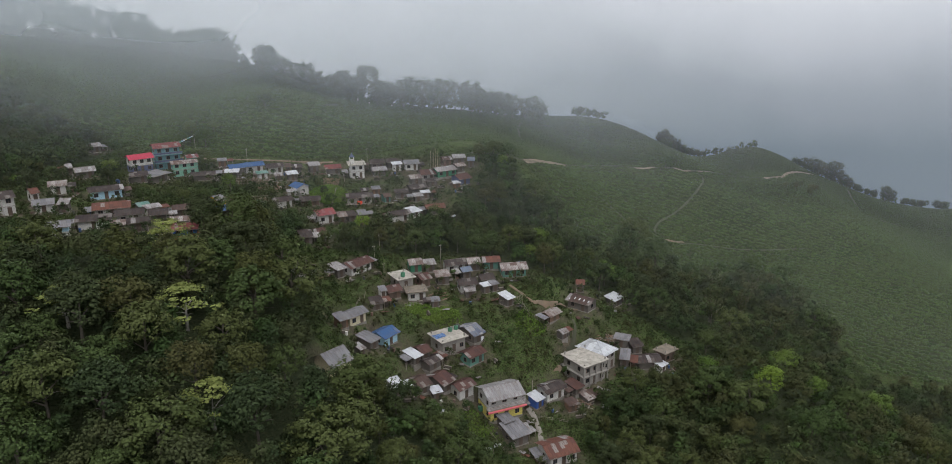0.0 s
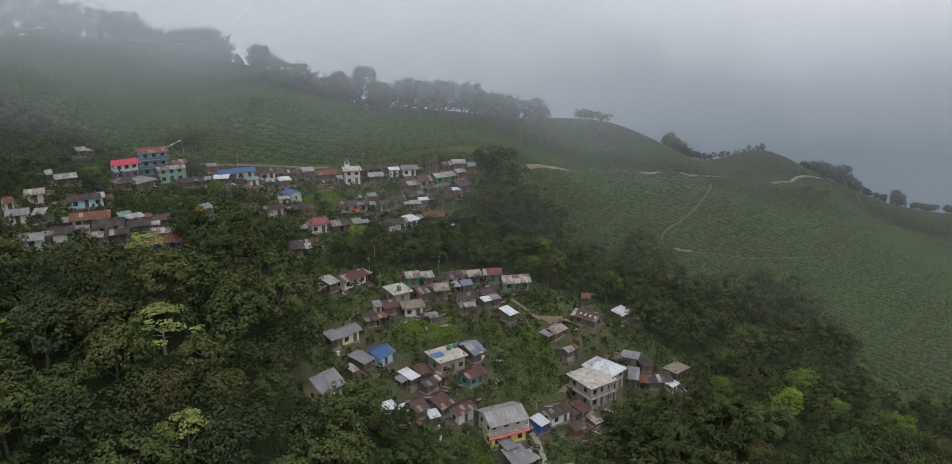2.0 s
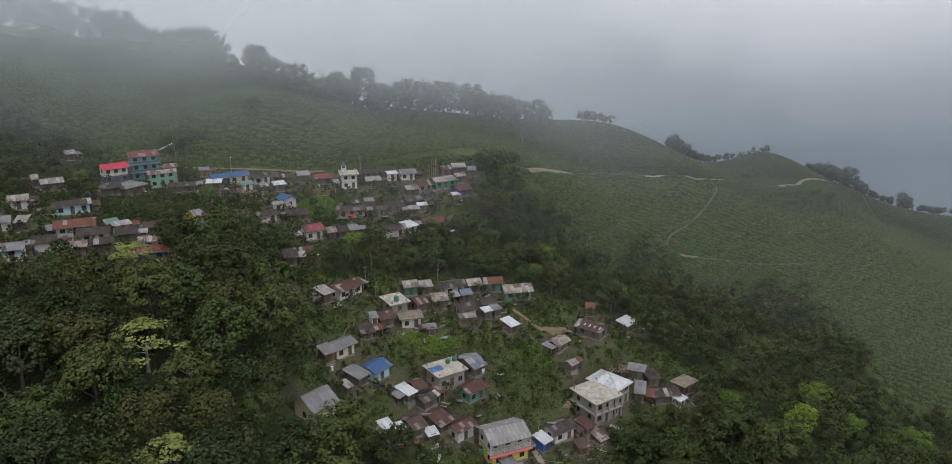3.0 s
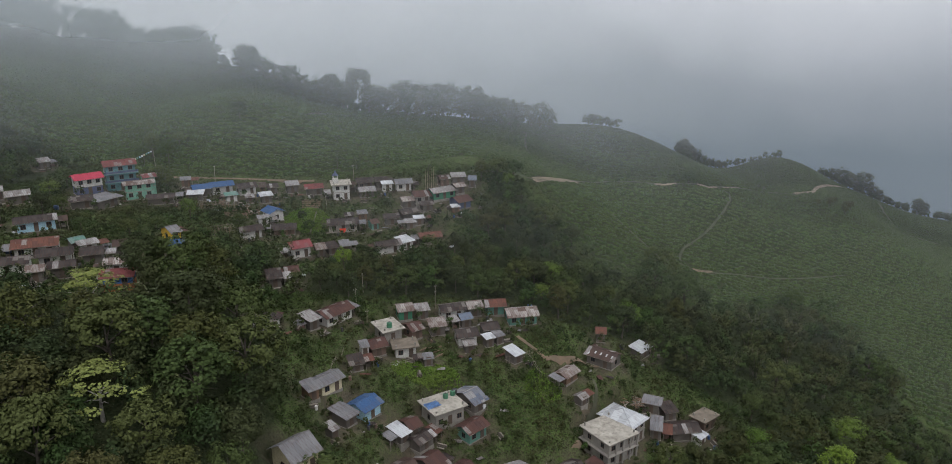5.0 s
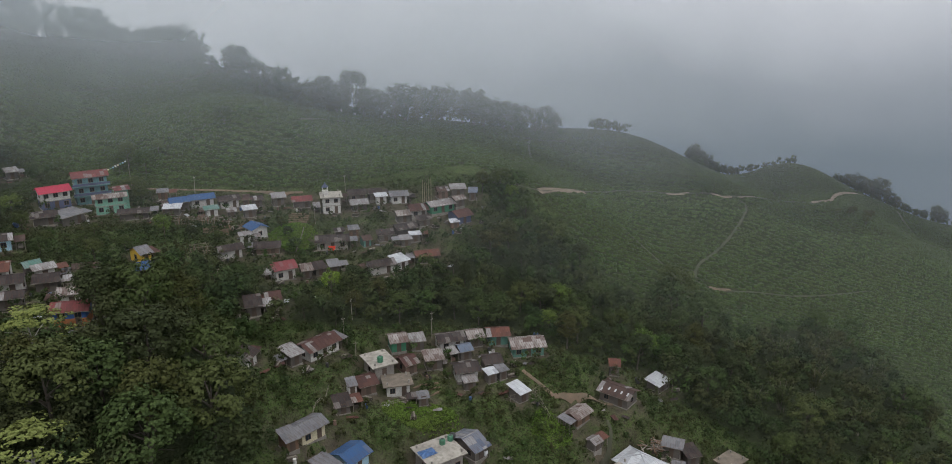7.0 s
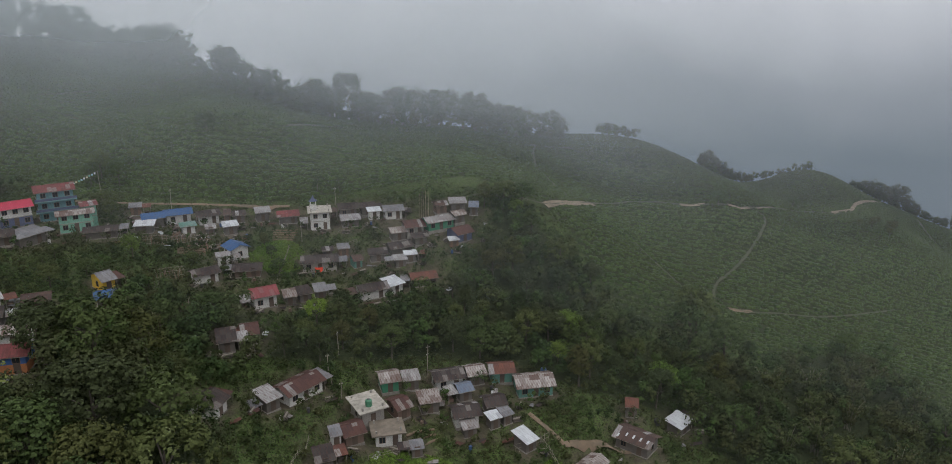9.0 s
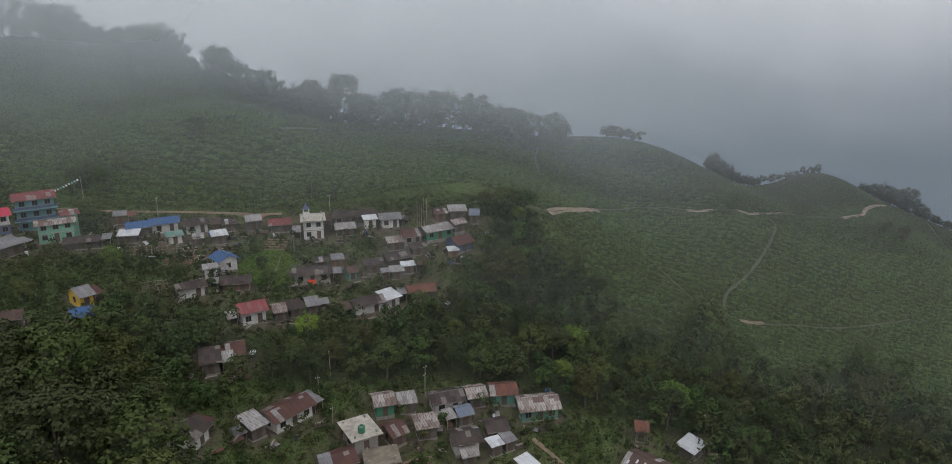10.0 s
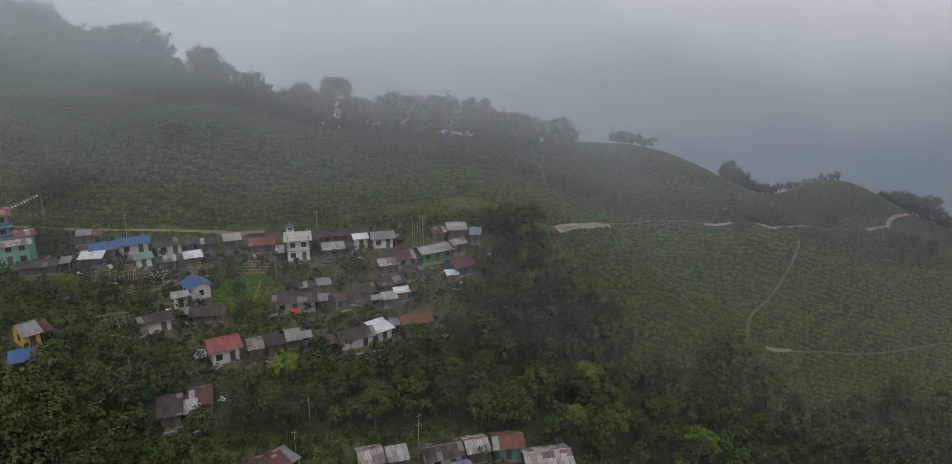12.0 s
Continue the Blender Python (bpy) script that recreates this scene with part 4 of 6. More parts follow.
def build_house(p):
    x, y, z, yaw, length, width, height, roof, wall, cover, row = p
    storeys = max(1, round(height / 2.75))
    banded = wall in TWO_TONE and height < 4
    if banded:
        storeys = 2
    kind = "hut" if height < 2.56 and roof == "shed" else "house"
    words = f"{WALL_WORDS[wall]} {kind} with a {ROOF_WORDS[cover]} roof"
    if storeys > 1 and not banded:
        words = f"{('two', 'three')[storeys - 2] if storeys < 4 else 'tall'}-storey " + words
    root = tagged(new("house" if kind == "house" else "hut"), words, kind, "houses of the hillside village")
    root.matrix_basis = pose(x, y, z, 0, 0, yaw)
    over = 0.62 if roof != "flat" else 0.7
    L, W = length - 2 * min(over, length * 0.13), width - 2 * min(over, width * 0.14)
    near = True
    lower, upper = TWO_TONE.get(wall, (wall, wall))
    part("foundation", boxes((-L / 2 - 0.12, L / 2 + 0.12, -W / 2 - 0.12, W / 2 + 0.12, -3.4, 0.12)), STONE, root, "rough stone foundation")
    pitch = {"gable": 0.38, "shed": 0.16, "hip": 0.42}.get(roof, 0)
    if row == "church":
        pitch = 0.6
    split = height / storeys
    for s in range(storeys):
        lo, hi = (0.12 if s == 0 else s * split + 0.003), (s + 1) * split
        back = 1.2 if row == "balcony" and s else 0.0
        bm = boxes((-L / 2, L / 2, -W / 2 + back, W / 2, lo, hi))
        if s == storeys - 1 and roof == "gable":
            top = hi + pitch * W / 2
            for sx in (-1, 1):
                vs = [bm.verts.new((sx * (L / 2 - d), yy, zz)) for d in (0.0, 0.14) for yy, zz in ((-W / 2, hi), (W / 2, hi), (0, top - 0.05))]
                bm.faces.new(vs[:3] if sx > 0 else vs[2::-1])
                bm.faces.new(vs[5:2:-1] if sx > 0 else vs[3:])
                for i, j in ((0, 1), (1, 2), (2, 0)):
                    bm.faces.new((vs[i], vs[j], vs[j + 3], vs[i + 3]))
        if s == storeys - 1 and roof == "shed":
            for v in bm.verts:
                if v.co.z > hi - 0.01 and v.co.y > 0:
                    v.co.z += pitch * W
        part("wall", bm, WALLS[upper if s == storeys - 1 and s > 0 else lower] if storeys > 1 else WALLS[lower], root)
        if s and not banded:
            part("floor_band", boxes((-L / 2 - 0.1, L / 2 + 0.1, -W / 2 - 0.1, W / 2 + 0.1, s * split - 0.1, s * split + 0.06)), CONCRETE, root)
        mid = s * split + (0.75 if banded else 1.35)
        count = max(1, int(L / 2.1))
        for k in range(count):
            along = L * ((k + 0.5) / count - 0.5)
            if s == 0 and k == count // 2:
                bm = boxes((along - 0.46, along + 0.46, -W / 2 - 0.05, -W / 2 + 0.02, 0.12, 2.1))
                part("door", bm, DOOR, root)
            elif height > 2.45 and not (banded and s == 0):
                window(root, face_matrix("front", L, W - 2 * back, along, mid), min(0.95, L / count * 0.5))
        if height > 2.45 and not (banded and s == 0):
            for side in ("right", "left"):
                for k in range(max(1, int(W / 3))):
                    many = max(1, int(W / 3))
                    window(root, face_matrix(side, L, W, W * ((k + 0.5) / many - 0.5), mid), 0.85)
    e, hw, hl = over, width / 2, length / 2
    if roof == "gable":
        top = height + pitch * W / 2
        drop = pitch * (hw - W / 2)
        cap = part("roof", boxes((-hl, hl, -0.14, 0.14, top + 0.05, top + 0.09)), ROOFS[cover], root)
        for sign in (-1, 1):
            part("fascia", boxes((-hl, hl, sign * hw - 0.06 * (sign > 0), sign * hw + 0.06 * (sign < 0), height - drop - 0.1, height - drop - 0.012)), WOOD, root)
        for sign in (-1, 1):
            slope(root, cap, -hl, hl, sign * hw, height - drop, 0, top + 0.04, ROOFS[cover], near)
    elif roof == "shed":
        cap = part("roof", boxes((-hl, hl, -hw + 0.05, -hw + 0.11, height - 0.16, height - 0.07)), WOOD, root)
        slope(root, cap, -hl, hl, -hw, height - 0.03, hw, height + pitch * width - 0.03, ROOFS[cover], near)
    elif roof == "hip":
        bm = bmesh.new()
        run = min(hw, hl) * 0.95
        top = height + pitch * hw
        base = [bm.verts.new(c) for c in ((-hl, -hw, height), (hl, -hw, height), (hl, hw, height), (-hl, hw, height))]
        low = [bm.verts.new((v.co.x, v.co.y, height - 0.12)) for v in base]
        ridge = [bm.verts.new((-hl + run, 0, top)), bm.verts.new((max(hl - run, -hl + run + 0.2), 0, top))]
        for f in ((base[0], base[1], ridge[1], ridge[0]), (base[1], base[2], ridge[1]), (base[2], base[3], ridge[0], ridge[1]), (base[3], base[0], ridge[0])):
            bm.faces.new(f)
        for k in range(4):
            bm.faces.new((low[k], low[(k + 1) % 4], base[(k + 1) % 4], base[k]))
        bm.faces.new(low[::-1])
        hips = [(base[0].co.copy(), ridge[0].co.copy()), (base[1].co.copy(), ridge[1].co.copy()), (base[2].co.copy(), ridge[1].co.copy()), (base[3].co.copy(), ridge[0].co.copy()), (ridge[0].co.copy(), ridge[1].co.copy())]
        cap = part("roof", bm, ROOFS[cover], root)
        for a, b in hips:
            v, f = tube([a + Vector((0, 0, 0.04)), b + Vector((0, 0, 0.04))], [0.1, 0.1], 6)
            put("ridge_cap", mesh_of("ridge_cap", v, f, ROOFS[cover]), cap)
    else:
        bm = boxes((-hl, hl, -hw, hw, height - 0.02, height + 0.17))
        part("roof", bm, ROOFS[cover], root)
        for k in range(4):
            sx, sy = (-1, 1)[k % 2], (-1, 1)[k // 2]
            px, py = sx * (L / 2 - 0.15), sy * (W / 2 - 0.15)
            part("column_stub", boxes((px - 0.13, px + 0.13, py - 0.13, py + 0.13, height + 0.17, height + 0.17 + chance.uniform(0.3, 0.9))), CONCRETE, root)
    if row == "balcony":
        part("balcony_floor", boxes((-hl, hl, -W / 2 - 0.3, -W / 2 + 1.25, split + 0.064, split + 0.16)), CONCRETE, root)
        part("balcony_front", boxes((-hl - 0.15, hl + 0.15, -W / 2 - 0.75, -W / 2 - 0.3, split - 0.32, split - 0.02)), WALLS["pink"], root, "salmon pink canopy band")
        for k in range(7):
            px = -hl + 0.1 + k * (2 * hl - 0.2) / 6
            part("balcony_post", boxes((px - 0.06, px + 0.06, -W / 2 - 0.26, -W / 2 - 0.14, split + 0.16, height - 0.1)), WALLS["white"], root)
        for zz in (3.15, 3.5, 3.8):
            part("balcony_rail", boxes((-hl, hl, -W / 2 - 0.23, -W / 2 - 0.17, zz, zz + 0.06)), WALLS["white"], root)
    if row == "tower":
        for s in (1, 2):
            part("balcony_floor", boxes((-hl, hl, -hw, hw, s * split - 0.12, s * split + 0.05)), CONCRETE, root)
        for k in range(5):
            px = -hl + 0.3 + k * (2 * hl - 0.6) / 4
            part("column", boxes((px - 0.15, px + 0.15, -hw + 0.15, -hw + 0.45, -2.5, height)), CONCRETE, root)
    if row == "storeys" and height > 7:
        for s in (1, 2):
            part("balcony_rail", boxes((-hl, hl, -hw - 0.3, -hw - 0.24, s * split + 0.25, s * split + 0.8)), WALLS["bluewall"], root)
            part("balcony_floor", boxes((-hl, hl, -hw - 0.35, -W / 2, s * split - 0.1, s * split + 0.04)), WALLS["tealdk"], root)
    if row == "skylight":
        for k in range(5):
            px = -hl + (k + 0.7) * 2 * hl / 5.4
            yy = -hw * 0.5 if k else -hw * 0.75
            zz = height + pitch * (W / 2 + yy) + 0.07
            ob = part("roof_light", boxes((-0.16, 0.16, -0.4, 0.4, 0, 0.03)), ROOFS["white"], cap, "pale clear roof sheet")
            ob.matrix_basis = pose(px, yy, zz, math.degrees(math.atan(pitch)), 0, 0)
    if row == "church":
        part("rose_window", boxes((L / 2 - 0.03, L / 2 + 0.04, -0.4, 0.4, height + 0.2, height + 1.0)), DARK_PANE, root)
    return root


for p in PLOTS:
    build_house(p)


# ---- plants ----
leaves = np.random.default_rng(11)


def sprays(centres, radii, count, size, rng, lift=0.5, flat=1.0, out_from=None, slim=1.0):
    """Leaf sprays as loose quads on the skin of clumps: array (n, 4, 3)."""
    k = len(centres)
    d = rng.normal(size=(k, count, 3))
    d[..., 2] += 0.35
    d /= np.linalg.norm(d, axis=-1, keepdims=True)
    at = centres[:, None, :] + d * radii[:, None, None] * rng.uniform(0.62, 1.08, (k, count, 1)) * np.array([1, 1, flat])
    nrm = d * 1.0 + rng.normal(size=d.shape) * 0.16 + np.array([0, 0, lift])
    if out_from is not None:
        o = at - out_from
        nrm += 0.7 * o / (np.linalg.norm(o, axis=-1, keepdims=True) + 1e-6)
    nrm /= np.linalg.norm(nrm, axis=-1, keepdims=True)
    ref = rng.normal(size=d.shape)
    u = np.cross(nrm, ref)
    u /= np.linalg.norm(u, axis=-1, keepdims=True) + 1e-9
    v = np.cross(nrm, u)
    a = size * rng.uniform(0.6, 1.3, (k, count, 1))
    b = a * rng.uniform(0.45, 0.8, (k, count, 1)) * slim
    sag = nrm * a * 0.18
    q = np.stack([at - u * a * 0.5 - sag, at - v * b * 0.5, at + u * a * 0.5 - sag, at + v * b * 0.5], -2)
    return q.reshape(-1, 4, 3)


def crown_clumps(shape, rng, clumps):
    """Clump centres and radii of a crown ten metres tall."""
    if shape == "slim":
        t = rng.uniform(0.12, 1, clumps) ** 0.8
        r = 2.3 * (1 - t) ** 0.8 + 0.25
        g = rng.uniform(0, 2 * np.pi, clumps)
        c = np.stack([r * np.cos(g), r * np.sin(g), 1.0 + 8.8 * t], 1)
        return c, 0.45 + 0.5 * (1 - t)
    if shape == "tiers":
        level = rng.integers(0, 4, clumps)
        g = rng.uniform(0, 2 * np.pi, clumps)
        r = rng.uniform(0.5, 1, clumps) * np.array([4.3, 4.0, 3.0, 1.6])[level]
        c = np.stack([r * np.cos(g), r * np.sin(g), np.array([5.2, 6.9, 8.4, 9.4])[level] + rng.normal(0, 0.3, clumps)], 1)
        return c, rng.uniform(0.55, 1.0, clumps)
    if shape == "tall":
        wide, deep, mid = 2.5, 3.9, 5.9
    elif shape == "full":
        wide, deep, mid = 2.6, 4.5, 5.3
    elif shape == "low":
        wide, deep, mid = 4.4, 3.6, 5.6
    else:
        wide, deep, mid = 3.5, 3.6, 6.1
    d = rng.normal(size=(clumps, 3))
    d /= np.linalg.norm(d, axis=1, keepdims=True)
    if shape != "full":
        d[:, 2] = np.where(d[:, 2] < -0.55, -d[:, 2], d[:, 2])
    lobes = rng.normal(size=(5, 3))
    lobes /= np.linalg.norm(lobes, axis=1, keepdims=True)
    swell = 0.78 + 0.34 * np.max(np.clip(d @ lobes.T, 0, 1) ** 3, axis=1)
    c = d * np.array([wide, wide, deep]) * (swell * rng.uniform(0.6, 1.0, clumps))[:, None] + np.array([0, 0, mid])
    return c, rng.uniform(0.75, 1.35, clumps) * min(1.0, (40 / clumps) ** 0.45)


def trunk_mesh(shape, rng, material):
    """A tapering, leaning trunk with limbs that reach into the crown."""
    lean = rng.normal(0, 0.25, 2)
    top = {"slim": 9.0, "tall": 7.6, "bare": 9.6}.get(shape, 6.6)
    spine = [(lean[0] * t * t, lean[1] * t * t, -0.8 + (top + 0.8) * t) for t in (0, 0.12, 0.35, 0.6, 0.8, 1)]
    pieces = [tube(spine, (0.30, 0.23, 0.18, 0.14, 0.10, 0.05), 7)]
    for k in range({"slim": 0, "bare": 14}.get(shape, 6)):
        g, t = 2 * math.pi * (k / 6) + rng.uniform(-0.4, 0.4), rng.uniform(0.45, 0.8)
        z0 = -0.8 + (top + 0.8) * t
        s = np.array([lean[0] * t * t, lean[1] * t * t, z0])
        reach = rng.uniform(1.6, 2.8)
        e = s + np.array([math.cos(g) * reach, math.sin(g) * reach, rng.uniform(0.9, 2.0)])
        pieces.append(tube([s, s * 0.5 + e * 0.5 + np.array([0, 0, 0.3]), e], (0.10, 0.065, 0.025), 5))
    v, f = joined(pieces)
    return mesh_of("trunk", v, f, material)


def bamboo_parts(rng):
    """A clump of arching canes with drooping sprays."""
    pieces, centres = [], []
    for k in range(16):
        g, r = rng.uniform(0, 2 * math.pi), rng.uniform(0.1, 0.9)
        bend, h = rng.uniform(1.2, 3.2), rng.uniform(7.5, 10.0)
        pts = [(math.cos(g) * (r + bend * t ** 2.4), math.sin(g) * (r + bend * t ** 2.4), -0.5 + (h + 0.5) * (t - 0.10 * t ** 4)) for t in (0, 0.25, 0.5, 0.75, 0.9, 1)]
        pieces.append(tube(pts, (0.05, 0.05, 0.045, 0.035, 0.02, 0.01), 5))
        for t in rng.uniform(0.3, 1.0, 5):
            centres.append([math.cos(g) * (r + bend * t ** 2.4), math.sin(g) * (r + bend * t ** 2.4), (h + 0.5) * (t - 0.10 * t ** 4) - 0.6])
    v, f = joined(pieces)
    return mesh_of("canes", v, f, WOOD), sprays(np.array(centres), rng.uniform(0.5, 0.95, len(centres)), 20, 0.5, rng, 0.1, 1.2)


KINDS = {  # shape, leaf, clumps, sprays a clump, spray size, bark, what it is
    "dark": (("round", "tall", "round"), "dark", 84, 31, 0.40, BARK, "dense dark green broadleaf tree on the slope"),
    "mid": (("round", "low", "round"), "mid", 84, 30, 0.40, BARK, "leafy mid-green broadleaf tree on the slope"),
    "bright": (("round", "low"), "bright", 78, 29, 0.38, BARK, "fresh light green broadleaf tree on the slope"),
    "olive": (("round", "tall"), "olive", 78, 28, 0.38, BARK, "olive-brown broadleaf tree on the slope"),
    "pale": (("tiers", "tiers"), "pale", 44, 34, 0.42, PALE_BARK, "pale yellow-green tree with open tiers of leaves"),
    "slim": (("slim",), "dark", 34, 34, 0.40, BARK, "slender dark tree standing in the tea"),
    "ridge": (("full", "full", "full"), "dark", 76, 26, 0.50, BARK, "misty tall broadleaf tree on the ridge"),
    "lime": (("low", "round"), "lime", 60, 30, 0.40, BARK, "vivid yellow-green broadleaf tree on the slope"),
    "crest": (("tall", "tall"), "dark", 70, 28, 0.50, PALE_BARK, "tall misty tree with a clear trunk on the ridge"),
    "lone": (("low",), "dark", 30, 44, 0.55, BARK, "single dark bush-like tree in the tea"),
}
PROTOS, FEET = {}, []


def make_proto(kind, k):
    rng = np.random.default_rng(100 + 17 * k + sum(ord(c) for c in kind))
    if kind == "bamboo":
        root = tagged(new("bamboo_clump"), "tall feathery bamboo clump on the hillside", "bamboo", "bamboo on the hillside")
        canes, quads = bamboo_parts(rng)
        put("canes", canes, root)
        put("leaves", quads_mesh("leaves", quads, LEAF["bamboo"]), root)
        return root
    if kind == "bare":
        root = tagged(new("tree"), "leafless pale tree among the ridge trees", "tree", "bare trees of the ridge")
        put("trunk", trunk_mesh("bare", rng, PALE_BARK), root)
        return root
    shapes, leaf, clumps, count, size, bark, words = KINDS[kind]
    shape = shapes[k % len(shapes)]
    root = tagged(new("tree"), words, "tree", f"{kind} trees of the hillside")
    put("trunk", trunk_mesh(shape, rng, bark), root)
    c, r = crown_clumps(shape, rng, clumps)
    flat = 0.45 if shape == "tiers" else 0.85
    put("crown", quads_mesh("crown", sprays(c, r, count, size, rng, 0.45, flat, np.array([0, 0, 5.5])), LEAF[leaf]), root)
    return root


def plant(kind, x, y, high, sink=0.0):
    """Plants a tree of that kind, so many metres high."""
    k = leaves.integers(0, 2 if kind in ("bamboo", "bare") else len(KINDS[kind][0]) if len(KINDS[kind][0]) > 1 else 2)
    z = land_at(x, y) - sink
    if kind in ("ridge", "crest", "bamboo") and y > 300:
        FEET.append((x, y))
    turn, wide = leaves.uniform(0, 360), leaves.uniform(0.95, 1.3) * {"ridge": 1.15, "pale": 1.45}.get(kind, 1)
    m = pose(x, y, z, 0, 0, turn) @ Matrix.Diagonal((high / 10 * wide, high / 10 * wide, high / 10, 1))
    if (kind, k) not in PROTOS:
        PROTOS[kind, k] = make_proto(kind, k)
        PROTOS[kind, k].matrix_basis = m
        return PROTOS[kind, k]
    ob = copy_thing(PROTOS[kind, k], Matrix())
    ob.matrix_basis = m
    return ob


TRACK_POINTS = np.concatenate([p for p, w in TRACKS])
ALREADY = []


def clear_of_tracks(x, y, gap):
    return np.min(np.hypot(TRACK_POINTS[:, 0] - x, TRACK_POINTS[:, 1] - y)) > gap


def hides_house(x, y, high):
    """True where a tree that tall would stand between the open valley side and a house close behind it."""
    top = land_at(x, y) + high
    ex, ey, ez = 0.0, 40.0, 110.0
    for p in PLOTS:
        k = (p[1] - ey) / max(y - ey, 1)
        if 1.0 < k < 1.6 and abs(ex + (x - ex) * k - p[0]) < p[4] / 2 + 0.36 * high and ez + (top - ez) * k > p[2] + 0.7:
            return True
    return False


def scatter(poly, apart, tries, house_gap=3.2, track_gap=1.8, high=0.0):
    """Places at random inside the outline, never closer than apart."""
    a = np.array(poly)
    out = []
    for _ in range(tries):
        x, y = leaves.uniform(a[:, 0].min(), a[:, 0].max()), leaves.uniform(a[:, 1].min(), a[:, 1].max())
        if not inside(x, y, poly) or near_house(np.array([x]), np.array([y]), house_gap)[0] or not clear_of_tracks(x, y, track_gap):
            continue
        if high and hides_house(x, y, high):
            continue
        if all((x - u) ** 2 + (y - v) ** 2 > apart * apart for u, v in out + ALREADY):
            out.append((x, y))
    return out


# trees that stand out
for kind, x, y, high in (("pale", -55, 128, 9), ("pale", -66, 149, 9), ("mid", -57, 165, 15), ("olive", -52, 171, 12), ("dark", -63, 163, 11), ("olive", -46, 141, 15), ("mid", -40, 147, 15), ("dark", -50, 151, 15), ("dark", -69, 117, 14),
                         ("dark", -36, 106, 15), ("dark", -59, 102, 13), ("lime", 70, 156, 10), ("lime", 88, 168, 5), ("lime", 99, 172, 5), ("lime", -33, 204, 6.5), ("olive", -48, 112, 13), ("pale", -44, 108, 9), ("bright", 80, 172, 9), ("dark", -118, 176, 8),
                         ("pale", -74, 122, 8), ("mid", 52, 224, 9), ("mid", 20, 240, 9), ("mid", 13, 247, 8)):
    plant(kind, x, y, high)
    ALREADY.append((x, y))
plant("lone", -81, 283, 7)
plant("slim", -45, 264, 5)
plant("slim", -39, 264, 4)
plant("slim", -15, 253, 5)
plant("mid", -102, 260, 9)
plant("mid", -103, 256, 7)
plant("mid", -95, 255, 8)
plant("mid", -96, 267, 5)
plant("mid", -88, 235, 6)
plant("mid", 83, 315, 6)
plant("mid", 80, 312, 4)
plant("mid", 74, 326, 4)
plant("mid", 55, 326, 3)
plant("mid", 43, 315, 3)
plant("mid", 6, 254, 9)
plant("mid", 11, 256, 8)
plant("olive", 1, 254, 7)
plant("mid", 124, 349, 5)
plant("mid", 127, 350, 4)
plant("mid", 55, 238, 14)
for x, y, high in ((160, 352, 5), (156, 348, 5), (165, 350, 6), (170, 356, 5), (162, 345, 5), (150, 346, 4)):
    plant("olive", x, y, high)
# trees on the east crest and behind the knoll
for x, y, high in ((97, 382, 8.0), (100, 384, 11.0), (103, 384, 9.0), (107, 386, 8.3), (111, 388, 6.3), (116, 392, 5.3), (119, 394, 4.0), (130, 412, 4.7),
                   (137, 414, 3.6), (151, 424, 2.6), (160, 428, 2.4), (201, 446, 5.6), (206, 448, 9.6), (211, 448, 12), (215, 446, 11.5), (220, 448, 12.5),
                   (225, 450, 15.5), (230, 448, 9.5), (235, 450, 8.7), (240, 448, 5.7), (247, 450, 4.6), (253, 452, 6.2), (263, 456, 11.4), (266, 456, 10),
                   (279, 462, 5.7), (286, 464, 5.9), (293, 466, 6.3), (307, 472, 7.1), (313, 474, 6.3), (54, 379, 6.1), (58, 380, 4.5), (63, 380, 2.9)):
    plant("ridge", x, y, high)
# the row along the main crest
for x, y, high in ((-119, 384, 6.7), (-106, 372, 14.6), (-103, 372, 15.7), (-97, 366, 12.3), (-92, 362, 12.5), (-83, 350, 13.8), (-78, 346, 13.8), (-72, 338, 11.9),
                   (-68, 334, 10.1), (-64, 338, 12.8), (-59, 340, 13.6), (-56, 340, 11.0), (-43, 346, 12.5), (-34, 348, 15.0),
                   (-30, 348, 16.1), (-25, 350, 15.6), (-20, 350, 15.2), (-15, 350, 16.8), (-7, 354, 15.6), (-2, 354, 15.7), (2, 355, 13.8),
                   (6, 356, 13.0), (10, 356, 13.2), (14, 358, 12.3), (18, 358, 12.5), (28, 362, 12.4), (32, 362, 10)):
    plant("ridge", x, y, high)
plant("crest", -50, 345, 19.5)
plant("crest", -104, 374, 15)
plant("crest", -61, 342, 14)
plant("ridge", -46, 344, 13)
plant("ridge", -54, 343, 12)
plant("ridge", -39, 347, 12.5)
plant("ridge", 24, 361, 11)
plant("bare", -40, 349, 13)
plant("bare", -37, 352, 12)
plant("bare", -55, 344, 9)
# bamboo and trees on the high shoulder
for x, y, high in ((-164, 384, 14.7), (-161, 388, 12.6), (-157, 389, 13.9), (-152, 389, 14.1), (-148, 390, 15.5), (-143, 391, 16.5), (-138, 391, 17.7), (-135, 392, 17.4),
                   (-132, 392, 16.9), (-128, 392, 14.7), (-126, 391, 11), (-155, 384, 13), (-150, 385, 12), (-145, 386, 14), (-140, 387, 14), (-134, 388, 13), (-130, 389, 11)):
    plant("bamboo", x, y, high)
for x, y, high in ((-181, 392, 19.6), (-174, 390, 19.8), (-175, 384, 15.5), (-167, 386, 16.6), (-190, 390, 21), (-200, 388, 22), (-210, 388, 23), (-221, 388, 22), (-232, 386, 24),
                   (-243, 386, 23), (-254, 386, 25), (-265, 384, 24), (-186, 380, 12), (-205, 378, 13), (-226, 376, 13), (-248, 375, 14)):
    plant("ridge", x, y, high)
